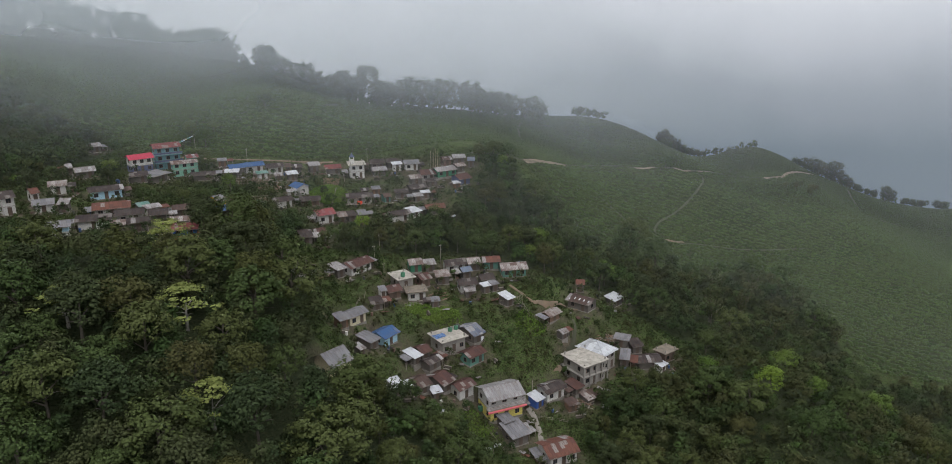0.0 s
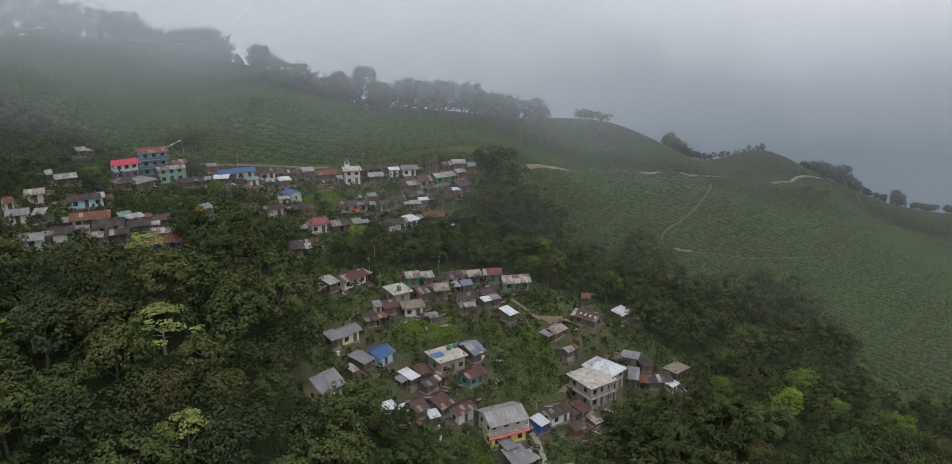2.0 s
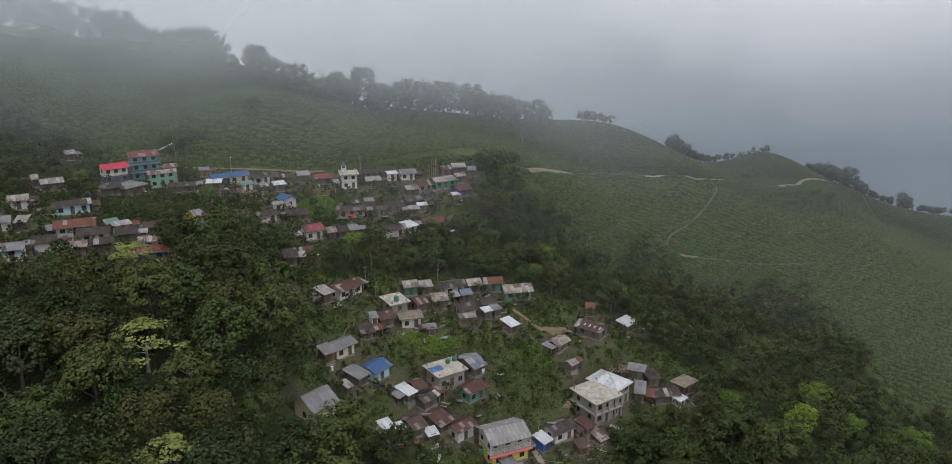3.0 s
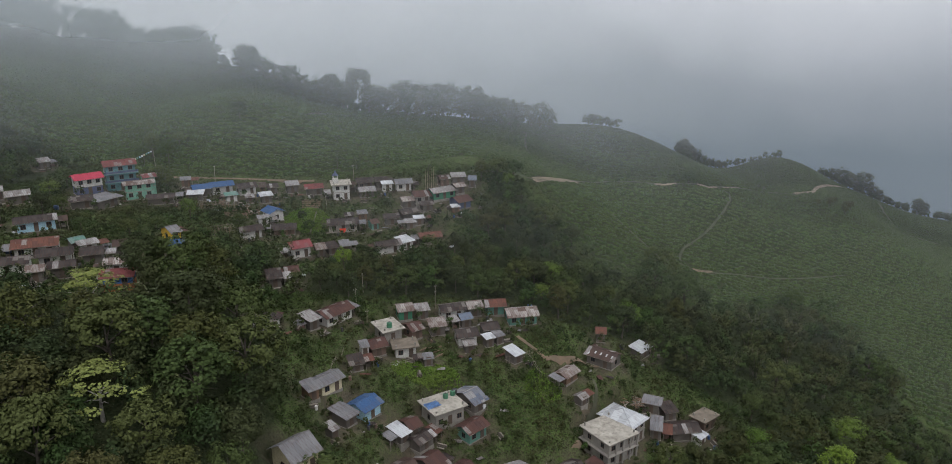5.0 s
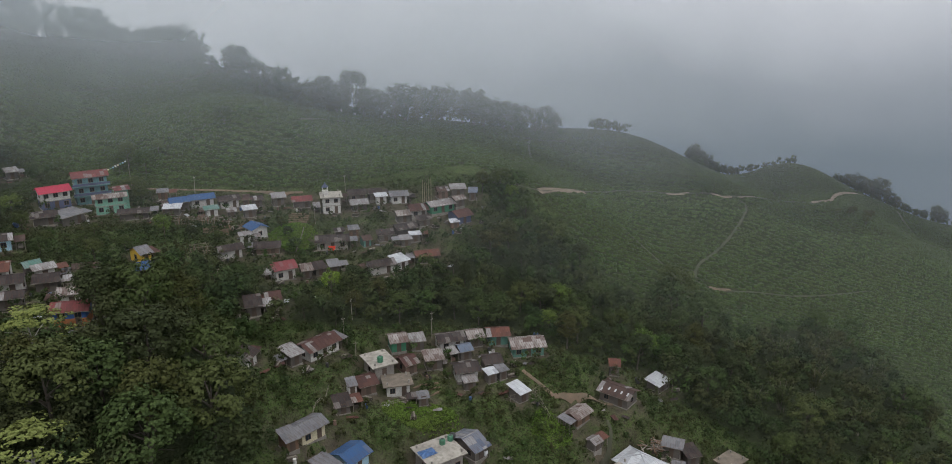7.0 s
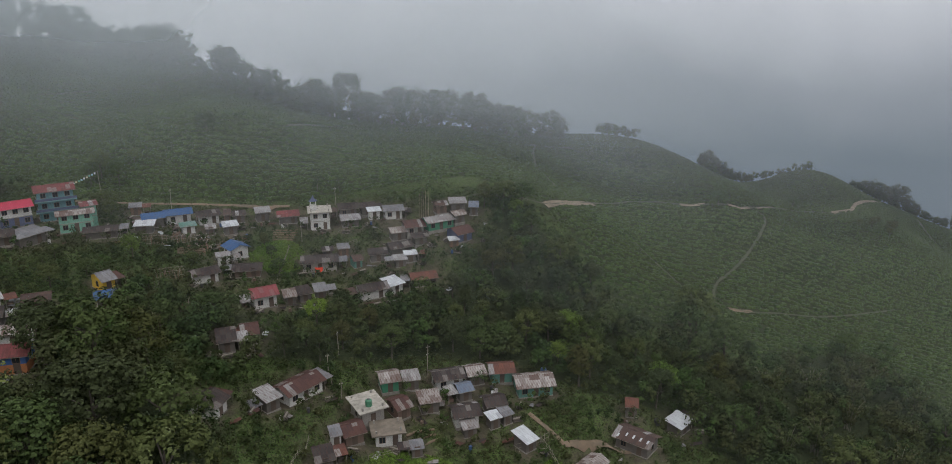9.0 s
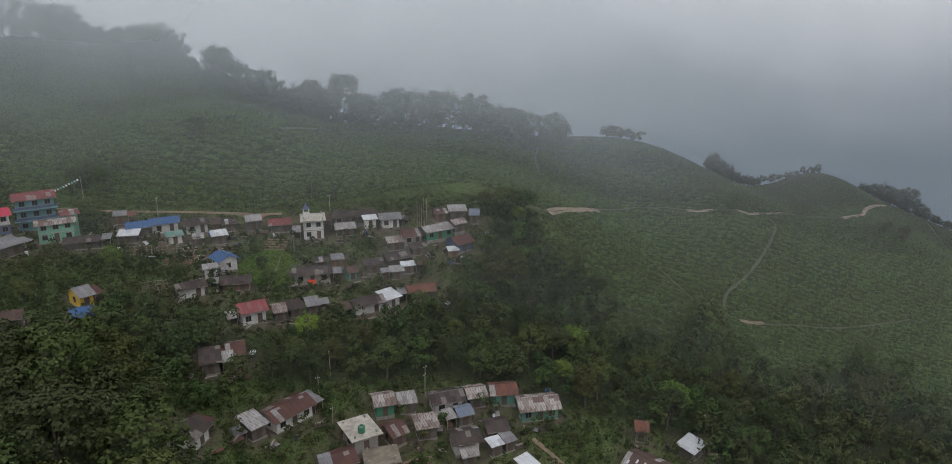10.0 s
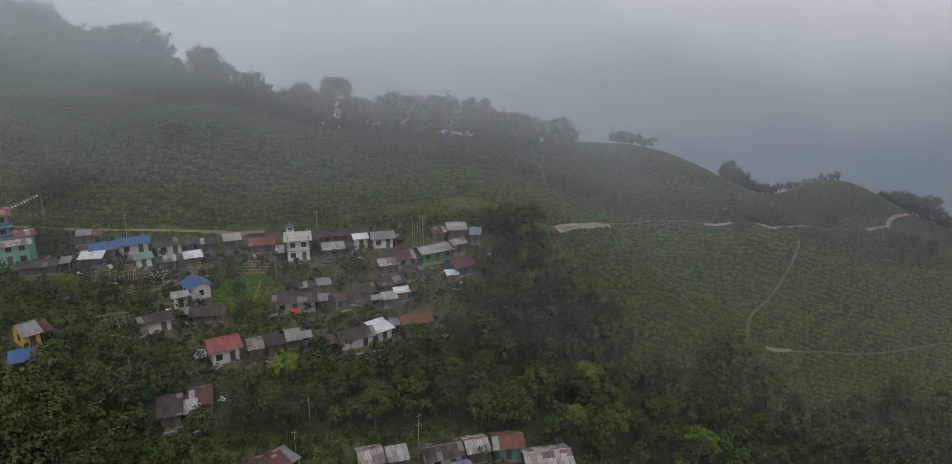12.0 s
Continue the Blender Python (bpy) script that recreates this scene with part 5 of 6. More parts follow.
for x, y, high in ((-262, 377, 12), (-240, 378, 12), (-216, 379, 12), (-195, 379, 12)):
    plant("bamboo", x, y, high)
# feathery clumps in the east wood
for x, y, high in ((66, 216, 10), (72, 210, 9), (78, 222, 10), (84, 214, 9), (90, 226, 9), (70, 200, 9), (96, 236, 8), (104, 240, 8), (110, 232, 9), (88, 200, 9), (100, 216, 8), (62, 196, 8)):
    plant("bamboo", x, y, high)
    ALREADY.append((x, y))

MIX = ("dark", "dark", "mid", "mid", "mid", "olive", "bright")
GULLY_MIX = ("mid", "dark", "mid", "olive", "bright", "dark")
LIGHT_MIX = ("mid", "mid", "mid", "bright", "olive", "dark")
for poly, apart, tries, low, high, most in ((LEFT_WOOD, 6.0, 1400, 9, 14.5, 84), (FRONT_WOOD, 4.4, 200, 5, 9, 12), (GULLY_WOOD, 5.4, 1100, 6, 10, 38), (EAST_WOOD, 7.5, 1500, 8, 13, 40), (NEAR_WOOD, 5.4, 300, 5.5, 9.5, 14), (VILLAGE_YARDS, 5.4, 700, 3.5, 7.0, 30)):
    for x, y in scatter(poly, apart, tries, high=0.8 * high)[:most]:
        plant((GULLY_MIX if poly is GULLY_WOOD else LIGHT_MIX if poly in (EAST_WOOD, NEAR_WOOD, VILLAGE_YARDS) else MIX)[leaves.integers(0, 6)], x, y, leaves.uniform(low, high), 0.3)
        ALREADY.append((x, y))


def wood_mesh(name, places, low, high, leaf, clumps, count, size):
    """Many lesser trees in one mesh."""
    chunks = []
    for x, y in places:
        c, r = crown_clumps(("round", "low", "tall")[leaves.integers(0, 3)], leaves, clumps)
        s = leaves.uniform(low, high) / 10
        chunks.append(sprays(c * s, r * s * 1.15, count, size, leaves, 0.45, 0.9, np.array([0, 0, 5.0 * s])) + np.array([x, y, land_at(x, y) - 1.2 * s]))
    return quads_mesh(name, np.concatenate(chunks), leaf)


VILLAGE_GREEN = [(-128, 176), (-100, 150), (-62, 156), (-40, 192), (0, 222), (6, 258), (-40, 254), (-70, 244), (-115, 232)]
HAMLET_GREEN = [(-48, 150), (-22, 138), (8, 130), (40, 140), (58, 168), (50, 200), (0, 202), (-46, 188)]
east = scatter(EAST_WOOD, 3.9, 3000, 2.0, 1.4, 6.0) + scatter(NEAR_WOOD, 3.2, 400, 1.6, 1.0, 5.0)
tagged(put("broadleaf_wood", wood_mesh("broadleaf_wood", east, 6.0, 10.0, LEAF["copse"], 22, 22, 0.60)), "closed canopy of green broadleaf trees", "wood", kind="stuff")
ALREADY.extend(east)
more = [q for poly, apart, tries in ((GULLY_WOOD, 3.0, 1500), (BELOW_VILLAGE, 3.2, 1200), (WEST_WOOD, 3.6, 3000), (FRONT_WOOD, 3.0, 300)) for q in scatter(poly, apart, tries, 2.0, 1.4, 5.0)]
tagged(put("mixed_wood", wood_mesh("mixed_wood", more, 4.5, 8.5, LEAF["wood"], 18, 22, 0.58)), "dense mixed broadleaf wood filling the slope", "wood", kind="stuff")
ALREADY.extend(more)
deep = scatter(LEFT_WOOD, 3.9, 2200, 2.0, 1.4, 8.0)
tagged(put("deep_wood", wood_mesh("deep_wood", deep, 7.0, 12.0, LEAF["deep"], 30, 24, 0.56)), "dark closed canopy of tall broadleaf trees", "wood", kind="stuff")
ALREADY.extend(deep)
def on_lawn(x, y):
    return (np.hypot((x + 10) / 8.5, (y - 171) / 3.5) < 1) | (np.hypot((x + 48) / 6, (y - 231) / 9) < 1)


small = [q for poly, apart, tries in ((VILLAGE_GREEN, 2.4, 4200), (HAMLET_GREEN, 2.2, 2600)) for q in scatter(poly, apart, tries, 0.9, 1.2, 2.0) if not on_lawn(*q)]
tagged(put("garden_shrubs", wood_mesh("garden_shrubs", small, 1.4, 4.6, LEAF["copse"], 8, 16, 0.42)), "garden shrubs and small trees between the houses", "shrubs", kind="stuff")


hedge = [(x + leaves.uniform(-4, 4) * (1.6 if x < -165 else 1), y + leaves.uniform(-4, 0.5)) for x, y in FEET for _ in range(14 if x < -165 else 5)]
tagged(put("ridge_thicket", wood_mesh("ridge_thicket", hedge, 3.0, 7.0, LEAF["wood"], 10, 18, 0.7)), "misty thicket under the ridge trees", "thicket", kind="stuff")


def scrub_mesh(name, x, y, low, high, leaf, count, size, lift=0.6, slim=1.0):
    z = land(x, y)
    r = leaves.uniform(low, high, len(x))
    return quads_mesh(name, sprays(np.stack([x, y, z + r * 0.35], 1), r, count, size, leaves, lift, 0.9, None, slim), leaf)


def spread(n, x0, x1, y0, y1):
    return leaves.uniform(x0, x1, n), leaves.uniform(y0, y1, n)


x, y = spread(34000, -150, 170, 86, 275)
keep = ~in_tea(x, y) & ~near_house(x, y, 0.7) & ~inside(x, y, LEFT_WOOD)
x, y = x[keep], y[keep]
patchy = np.array([noise.noise(Vector((a * 0.09, b * 0.09, 0))) for a, b in zip(x, y)])
keep = (patchy > -0.3) & np.array([clear_of_tracks(a, b, 1.2) for a, b in zip(x, y)])
keep &= ~on_lawn(x, y)
x, y = x[keep][:11000], y[keep][:11000]
tagged(put("undergrowth", scrub_mesh("undergrowth", x, y, 0.35, 1.15, LEAF["scrub"], 11, 0.46)), "tangled green undergrowth and weeds on the slope", "undergrowth", kind="stuff")

x, y = spread(30000, -128, 62, 130, 262)
keep = ~in_tea(x, y) & ~near_house(x, y, 0.25)
x, y = x[keep], y[keep]
for poly in (LEFT_WOOD, EAST_WOOD, GULLY_WOOD):
    keep = ~inside(x, y, poly)
    x, y = x[keep], y[keep]
keep = np.array([clear_of_tracks(a, b, 0.6) for a, b in zip(x, y)]) & (~near_house(x, y, 1.5) | (leaves.uniform(0, 1, len(x)) < 0.16)) & ~on_lawn(x, y)
x, y = x[keep], y[keep]
tagged(put("weeds", scrub_mesh("weeds", x, y, 0.25, 0.8, LEAF["weed"], 8, 0.62, 0.15, 0.45)), "rank weeds and tall grass between the houses", "weeds", kind="stuff")

# short bright grass on the terraces
gx, gy = [], []
for cx, cy, ax, ay, n in ((-10, 171, 8, 3, 1500), (14, 172, 4, 4, 500), (-48, 231, 6, 9, 1700), (2, 144, 5, 4, 500), (-62, 186, 10, 5, 700)):
    g, r = leaves.uniform(0, 2 * np.pi, n), np.sqrt(leaves.uniform(0, 1, n))
    gx.append(cx + ax * r * np.cos(g))
    gy.append(cy + ay * r * np.sin(g))
gx, gy = np.concatenate(gx), np.concatenate(gy)
keep = ~near_house(gx, gy, 0.3)
tagged(put("grass", scrub_mesh("grass", gx[keep], gy[keep], 0.2, 0.45, LEAF["grass"], 8, 0.42, 0.2, 0.5)), "short bright green grass on terraces between houses", "grass", kind="stuff")


# ---- tea ----
def tea_field():
    """Clipped tea bushes in rows that follow the slope: one low dome each."""
    rows = np.arange(-260, 520, 1.42)
    xs, ys = [], []
    for k, v in enumerate(rows):
        u = np.arange(-240, 336, 1.16) + leaves.uniform(0, 1.1)
        u = u + leaves.normal(0, 0.26, len(u))
        w = v + 0.10 * u + 6.0 * np.sin(u * 0.021) + 1.2 * np.sin(u * 0.11) + 0.4 * np.sin(u * 0.47 + v * 1.7) + leaves.normal(0, 0.27, len(u))
        xs.append(u)
        ys.append(w)
    x, y = np.concatenate(xs), np.concatenate(ys)
    keep = in_tea(x, y) & ~near_house(x, y, 1.0)
    x, y = x[keep], y[keep]
    gap = np.array([noise.noise(Vector((a * 0.22, b * 0.22, 4.0))) for a, b in zip(x, y)])
    keep = (gap > -0.62) & (leaves.uniform(0, 1, len(x)) > 0.03)
    x, y = x[keep], y[keep]
    for pts, wide in TRACKS:
        near = (x > pts[:, 0].min() - 4) & (x < pts[:, 0].max() + 4) & (y > pts[:, 1].min() - 4) & (y < pts[:, 1].max() + 4)
        idx = np.flatnonzero(near)
        if len(idx):
            d = np.min(np.hypot(x[idx, None] - pts[None, :, 0], y[idx, None] - pts[None, :, 1]), axis=1)
            drop = np.zeros(len(x), bool)
            drop[idx[d < wide / 2 + 0.3]] = True
            x, y = x[~drop], y[~drop]
    n, sides = len(x), 5
    z = land(x, y)
    r, h = leaves.uniform(0.58, 0.82, n), leaves.uniform(0.45, 0.75, n)
    spin = leaves.uniform(0, 2 * np.pi, n)
    g = spin[:, None] + 2 * np.pi * np.arange(sides)[None, :] / sides
    jitter = leaves.uniform(0.8, 1.2, (n, 2, sides))
    ring0 = np.stack([x[:, None] + 1.20 * r[:, None] * np.cos(g) * jitter[:, 0], y[:, None] + 0.74 * r[:, None] * np.sin(g) * jitter[:, 0], np.repeat((z - 0.1)[:, None], sides, 1)], -1)
    ring1 = np.stack([x[:, None] + 0.85 * r[:, None] * np.cos(g) * jitter[:, 1], y[:, None] + 0.6 * r[:, None] * np.sin(g) * jitter[:, 1], (z + 0.78 * h)[:, None] * np.ones(sides)], -1)
    top = np.stack([x, y, z + h], -1)[:, None, :]
    verts = np.concatenate([ring0, ring1, top], 1).reshape(-1, 3)
    tri = []
    for s in range(sides):
        q = (s + 1) % sides
        tri += [(s, q, sides + q), (s, sides + q, sides + s), (sides + s, sides + q, 2 * sides)]
    faces = (np.arange(n)[:, None, None] * (2 * sides + 1) + np.array(tri)[None]).reshape(-1, 3)
    return faces_mesh("tea_bushes", verts, faces, LEAF["tea"], False)


tagged(put("tea_bushes", tea_field()), "rows of clipped green tea bushes covering the hillside", "tea bushes", kind="stuff")

# ---- haze sheets and glowing cloud backdrop ----
def haze_material():
    """Thin sheets that stand in for mist: lit like any surface, mostly see-through, thinning out towards the ground."""
    m, nodes, links, bsdf = principled("haze_stand_in")
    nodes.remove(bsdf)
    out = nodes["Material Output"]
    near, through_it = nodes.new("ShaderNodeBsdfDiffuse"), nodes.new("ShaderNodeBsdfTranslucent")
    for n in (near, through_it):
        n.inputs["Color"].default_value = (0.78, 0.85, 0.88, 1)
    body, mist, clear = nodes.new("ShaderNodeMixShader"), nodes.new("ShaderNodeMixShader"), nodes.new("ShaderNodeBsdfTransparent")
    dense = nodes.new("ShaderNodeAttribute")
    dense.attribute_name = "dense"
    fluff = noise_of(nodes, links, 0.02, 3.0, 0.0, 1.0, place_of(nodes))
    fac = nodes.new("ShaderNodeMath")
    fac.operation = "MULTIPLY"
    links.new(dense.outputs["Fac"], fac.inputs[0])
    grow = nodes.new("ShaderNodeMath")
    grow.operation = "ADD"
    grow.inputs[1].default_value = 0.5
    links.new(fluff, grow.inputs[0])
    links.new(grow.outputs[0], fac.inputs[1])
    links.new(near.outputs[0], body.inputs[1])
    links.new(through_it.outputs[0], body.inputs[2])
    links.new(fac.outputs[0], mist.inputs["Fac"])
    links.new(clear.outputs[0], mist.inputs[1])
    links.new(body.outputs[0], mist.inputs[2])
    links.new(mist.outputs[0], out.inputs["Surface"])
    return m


HAZE_SHEET = haze_material()


def haze_sheet(share, dense, rise, even=0.0):
    """A see-through sheet that stands in for haze along the slope; share: how far up from the foot of the tea to the
    crest; even: its part that does not thicken uphill.
    """
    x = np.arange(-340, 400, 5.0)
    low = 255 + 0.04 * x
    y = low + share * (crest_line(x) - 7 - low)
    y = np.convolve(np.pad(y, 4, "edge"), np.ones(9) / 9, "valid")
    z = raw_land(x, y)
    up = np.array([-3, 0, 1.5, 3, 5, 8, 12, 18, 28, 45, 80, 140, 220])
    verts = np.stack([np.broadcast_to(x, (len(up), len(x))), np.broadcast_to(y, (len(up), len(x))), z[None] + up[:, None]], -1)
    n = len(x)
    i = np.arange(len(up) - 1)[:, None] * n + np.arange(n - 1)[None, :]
    me = faces_mesh("haze_sheet", verts.reshape(-1, 3), np.stack([i, i + 1, i + n + 1, i + n], -1).reshape(-1, 4), HAZE_SHEET, True)
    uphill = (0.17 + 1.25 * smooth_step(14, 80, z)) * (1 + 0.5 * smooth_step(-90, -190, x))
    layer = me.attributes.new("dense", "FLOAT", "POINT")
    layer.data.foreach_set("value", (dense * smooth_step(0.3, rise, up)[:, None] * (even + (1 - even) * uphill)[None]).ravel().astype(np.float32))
    return tagged(put("haze_sheet", me), "thin see-through sheet standing in for mist over the slope", "mist", kind="structure")


# Seven upright sheets, one behind another, stand in for haze with distance.
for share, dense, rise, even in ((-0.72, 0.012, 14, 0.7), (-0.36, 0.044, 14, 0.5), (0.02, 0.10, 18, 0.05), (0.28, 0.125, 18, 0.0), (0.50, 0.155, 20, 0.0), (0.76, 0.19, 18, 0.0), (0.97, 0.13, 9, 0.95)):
    haze_sheet(share, dense, rise, even)


def cloud_backdrop():
    """A glowing sheet for the cloud across the valley, paler above, bluer where the far mountain's haze is painted in.
    """
    m, nodes, links, bsdf = principled("glowing_cloud")
    nodes.remove(bsdf)
    out, glow = nodes["Material Output"], nodes.new("ShaderNodeEmission")
    at = place_of(nodes)
    parts = nodes.new("ShaderNodeSeparateXYZ")
    links.new(at, parts.inputs[0])

    def span(socket, a, b, c, d):
        r = nodes.new("ShaderNodeMapRange")
        for key, value in zip(("From Min", "From Max", "To Min", "To Max"), (a, b, c, d)):
            r.inputs[key].default_value = value
        links.new(socket, r.inputs["Value"])
        return r.outputs["Result"]

    def plus(a, b):
        n = nodes.new("ShaderNodeMath")
        n.operation = "ADD"
        links.new(a, n.inputs[0])
        links.new(b, n.inputs[1])
        return n.outputs[0]

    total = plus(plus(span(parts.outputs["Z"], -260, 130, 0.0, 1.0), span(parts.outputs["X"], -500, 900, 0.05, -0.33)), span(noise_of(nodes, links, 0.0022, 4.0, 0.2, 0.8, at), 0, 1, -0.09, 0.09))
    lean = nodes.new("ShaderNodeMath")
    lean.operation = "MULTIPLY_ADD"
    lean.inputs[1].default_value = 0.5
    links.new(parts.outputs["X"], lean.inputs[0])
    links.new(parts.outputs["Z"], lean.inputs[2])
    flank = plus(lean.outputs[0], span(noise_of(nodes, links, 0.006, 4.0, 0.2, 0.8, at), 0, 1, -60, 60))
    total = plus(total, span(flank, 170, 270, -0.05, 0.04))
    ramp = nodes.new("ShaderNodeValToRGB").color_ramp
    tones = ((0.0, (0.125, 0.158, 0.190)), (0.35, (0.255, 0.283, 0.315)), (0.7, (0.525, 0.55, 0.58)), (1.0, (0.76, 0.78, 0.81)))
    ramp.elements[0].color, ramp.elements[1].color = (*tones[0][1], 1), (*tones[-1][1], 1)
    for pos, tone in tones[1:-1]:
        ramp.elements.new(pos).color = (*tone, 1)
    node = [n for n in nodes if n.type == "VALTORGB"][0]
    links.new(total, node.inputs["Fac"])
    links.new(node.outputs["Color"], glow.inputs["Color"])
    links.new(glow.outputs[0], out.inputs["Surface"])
    g = np.radians(np.linspace(-80, 80, 65))
    z = np.linspace(-480, 420, 10)
    verts = np.stack([np.broadcast_to(1500 * np.sin(g), (10, 65)), np.broadcast_to(60 + 1500 * np.cos(g), (10, 65)), np.broadcast_to(z[:, None], (10, 65))], -1)
    i = np.arange(9)[:, None] * 65 + np.arange(64)[None, :]
    return faces_mesh("backdrop", verts.reshape(-1, 3), np.stack([i, i + 1, i + 66, i + 65], -1).reshape(-1, 4), m, True)


tagged(put("backdrop", cloud_backdrop()), "glowing grey backdrop of cloud across the valley", "cloud", kind="structure")

# ---- small things about the houses ----
def round_thing(bm, profile, sides=14, m=Matrix()):
    """Turns a profile of (radius, height) round the upright axis."""
    rings = [[bm.verts.new(m @ Vector((r * math.cos(2 * math.pi * s / sides), r * math.sin(2 * math.pi * s / sides), z))) for s in range(sides)] for r, z in profile]
    for a, b in zip(rings, rings[1:]):
        for s in range(sides):
            bm.faces.new((a[s], a[(s + 1) % sides], b[(s + 1) % sides], b[s]))
    bm.faces.new(rings[0][::-1])
    bm.faces.new(rings[-1])


def pole(x, y, high, kind):
    z = land_at(x, y)
    if kind == "bamboo":
        root = tagged(new("bamboo_pole"), "bare pale bamboo pole standing upright", "pole", "bamboo poles behind the houses")
    else:
        root = tagged(new("flag_pole" if kind == "flag" else "utility_pole"), "tall flag pole with a slanting line of small flags" if kind == "flag" else "weathered wooden utility pole beside the houses", "pole")
    root.matrix_basis = pose(x, y, z, chance.uniform(-1.5, 1.5), chance.uniform(-1.5, 1.5), chance.uniform(0, 90) if kind != "flag" else 0)
    thick = 0.06 if kind == "bamboo" else 0.085
    v, f = tube([(0, 0, -0.8), (0, 0, high * 0.5), (0.04, 0, high)], [thick, thick * 0.85, thick * 0.6], 8)
    put("shaft", mesh_of("shaft", v, f, WOOD if kind != "bamboo" else plain("dry_bamboo", (0.34, 0.29, 0.19), (0.26, 0.22, 0.15))), root)
    if kind == "utility":
        part("crossbar", boxes((-0.38, 0.38, -0.035, 0.035, high - 0.5, high - 0.43)), WOOD, root)
        for px in (-0.32, 0.32):
            bm = bmesh.new()
            round_thing(bm, ((0.04, high - 0.43), (0.045, high - 0.36), (0.025, high - 0.3)), 8)
            for w in bm.verts:
                w.co.x += px
            part("insulator", bm, WALLS["white"], root)
    if kind == "flag":
        v, f = tube([(0, 0, high - 0.3), (-5.5, -1, high - 2.6), (-11, -2, high - 4.2)], [0.02, 0.02, 0.02], 5)
        put("line", mesh_of("line", v, f, WOOD), root)
        for k in range(16):
            t = (k + 1) / 17
            fx, fy, fz = -11 * t, -2 * t, high - 0.3 - 4.6 * t + 0.8 * t * (t - 1)
            part("flag", boxes((fx - 0.22, fx + 0.22, fy - 0.012, fy + 0.012, fz - 0.42, fz)), (WHITE_CLOTH, WALLS["sky"], WALLS["mint"], WALLS["cream"])[k % 4], root)
    return root


def water_tank(x, y, z, r, high, paint):
    base = land_at(x, y) - 0.03 if z is None else z
    words = {"green_tank": "green", "blue_tank": "blue", "black_tank": "black"}[paint.name]
    root = tagged(new("water_tank"), f"ribbed {words} plastic water tank with a lid", "water tank", "water tanks in the village")
    root.matrix_basis = pose(x, y, base)
    bm = bmesh.new()
    profile = [(r * 0.96, 0.0)]
    for k in range(5):
        profile += [(r, high * (0.04 + 0.16 * k)), (r, high * (0.12 + 0.16 * k)), (r * 0.95, high * (0.15 + 0.16 * k))]
    profile += [(r * 0.92, high * 0.86), (r * 0.55, high * 0.97)]
    round_thing(bm, profile, 16)
    part("body", bm, paint, root)
    bm = bmesh.new()
    round_thing(bm, ((r * 0.42, high * 0.965), (r * 0.42, high * 1.02), (r * 0.3, high * 1.05)), 14)
    part("lid", bm, TANK_DARK, root)


def tarpaulin(x, y, z, yaw, long, wide, cloth, words):
    """A rumpled sheet lying on something flat."""
    n = 14
    verts, faces = [], []
    for j in range(n + 1):
        for i in range(n + 1):
            u, v = i / n - 0.5, j / n - 0.5
            hump = 0.10 + 0.14 * noise.noise(Vector((u * 5 + x, v * 5, 0.3))) + 0.22 * max(0, 0.25 - u * u - v * v)
            verts.append((u * long * (1 + 0.12 * noise.noise(Vector((v * 3, x, 1)))), v * wide * (1 + 0.12 * noise.noise(Vector((u * 3, y, 2)))), max(0.02, hump)))
    for j in range(n):
        for i in range(n):
            a = j * (n + 1) + i
            faces.append((a, a + 1, a + n + 2, a + n + 1))
    ob = put("tarpaulin", mesh_of("tarpaulin", verts, faces, cloth))
    ob.matrix_basis = pose(x, y, z, 0, 0, yaw)
    return tagged(ob, words, "tarpaulin")


def hung_cloth(x, y, wide, high, cloth, words):
    """Cloth over a line between two sticks."""
    z = land_at(x, y)
    root = tagged(new("clothes_line"), words, "washing line")
    root.matrix_basis = pose(x, y, z, 0, 0, chance.uniform(-15, 25))
    for sx in (-1, 1):
        v, f = tube([(sx * (wide / 2 + 0.2), 0, -0.4), (sx * (wide / 2 + 0.2), 0, high + 0.7)], [0.04, 0.03], 6)
        put("stick", mesh_of("stick", v, f, WOOD), root)
    n, verts, faces = 16, [], []
    for j in range(7):
        for i in range(n + 1):
            u = i / n - 0.5
            verts.append((u * wide, 0.10 * math.sin(u * 19) * (j / 6) + 0.05 * math.sin(u * 43), high + 0.55 - 0.12 * (1 - 4 * u * u) - j / 6 * high * (0.85 + 0.15 * math.sin(u * 9))))
    for j in range(6):
        for i in range(n):
            a = j * (n + 1) + i
            faces.append((a, a + 1, a + n + 2, a + n + 1))
    put("cloth", mesh_of("cloth", verts, faces, cloth), root)


def turret(x, y, z, yaw):
    root = tagged(new("roof_turret"), "small white roof turret with a pointed dark cap", "turret")
    root.matrix_basis = pose(x, y, z, 0, 0, yaw)
    part("base", boxes((-0.8, 0.8, -0.8, 0.8, -0.02, 1.3)), WALLS["white"], root)
    for k in range(4):
        sx, sy = (-1, 1)[k % 2] * 0.65, (-1, 1)[k // 2] * 0.65
        part("corner_post", boxes((sx - 0.09, sx + 0.09, sy - 0.09, sy + 0.09, 1.3, 2.2)), WALLS["white"], root)
    bm = bmesh.new()
    round_thing(bm, ((1.05, 2.2), (1.0, 2.3), (0.35, 3.0), (0.06, 3.7)), 4)
    part("cap", bm, WALLS["bluewall"], root)


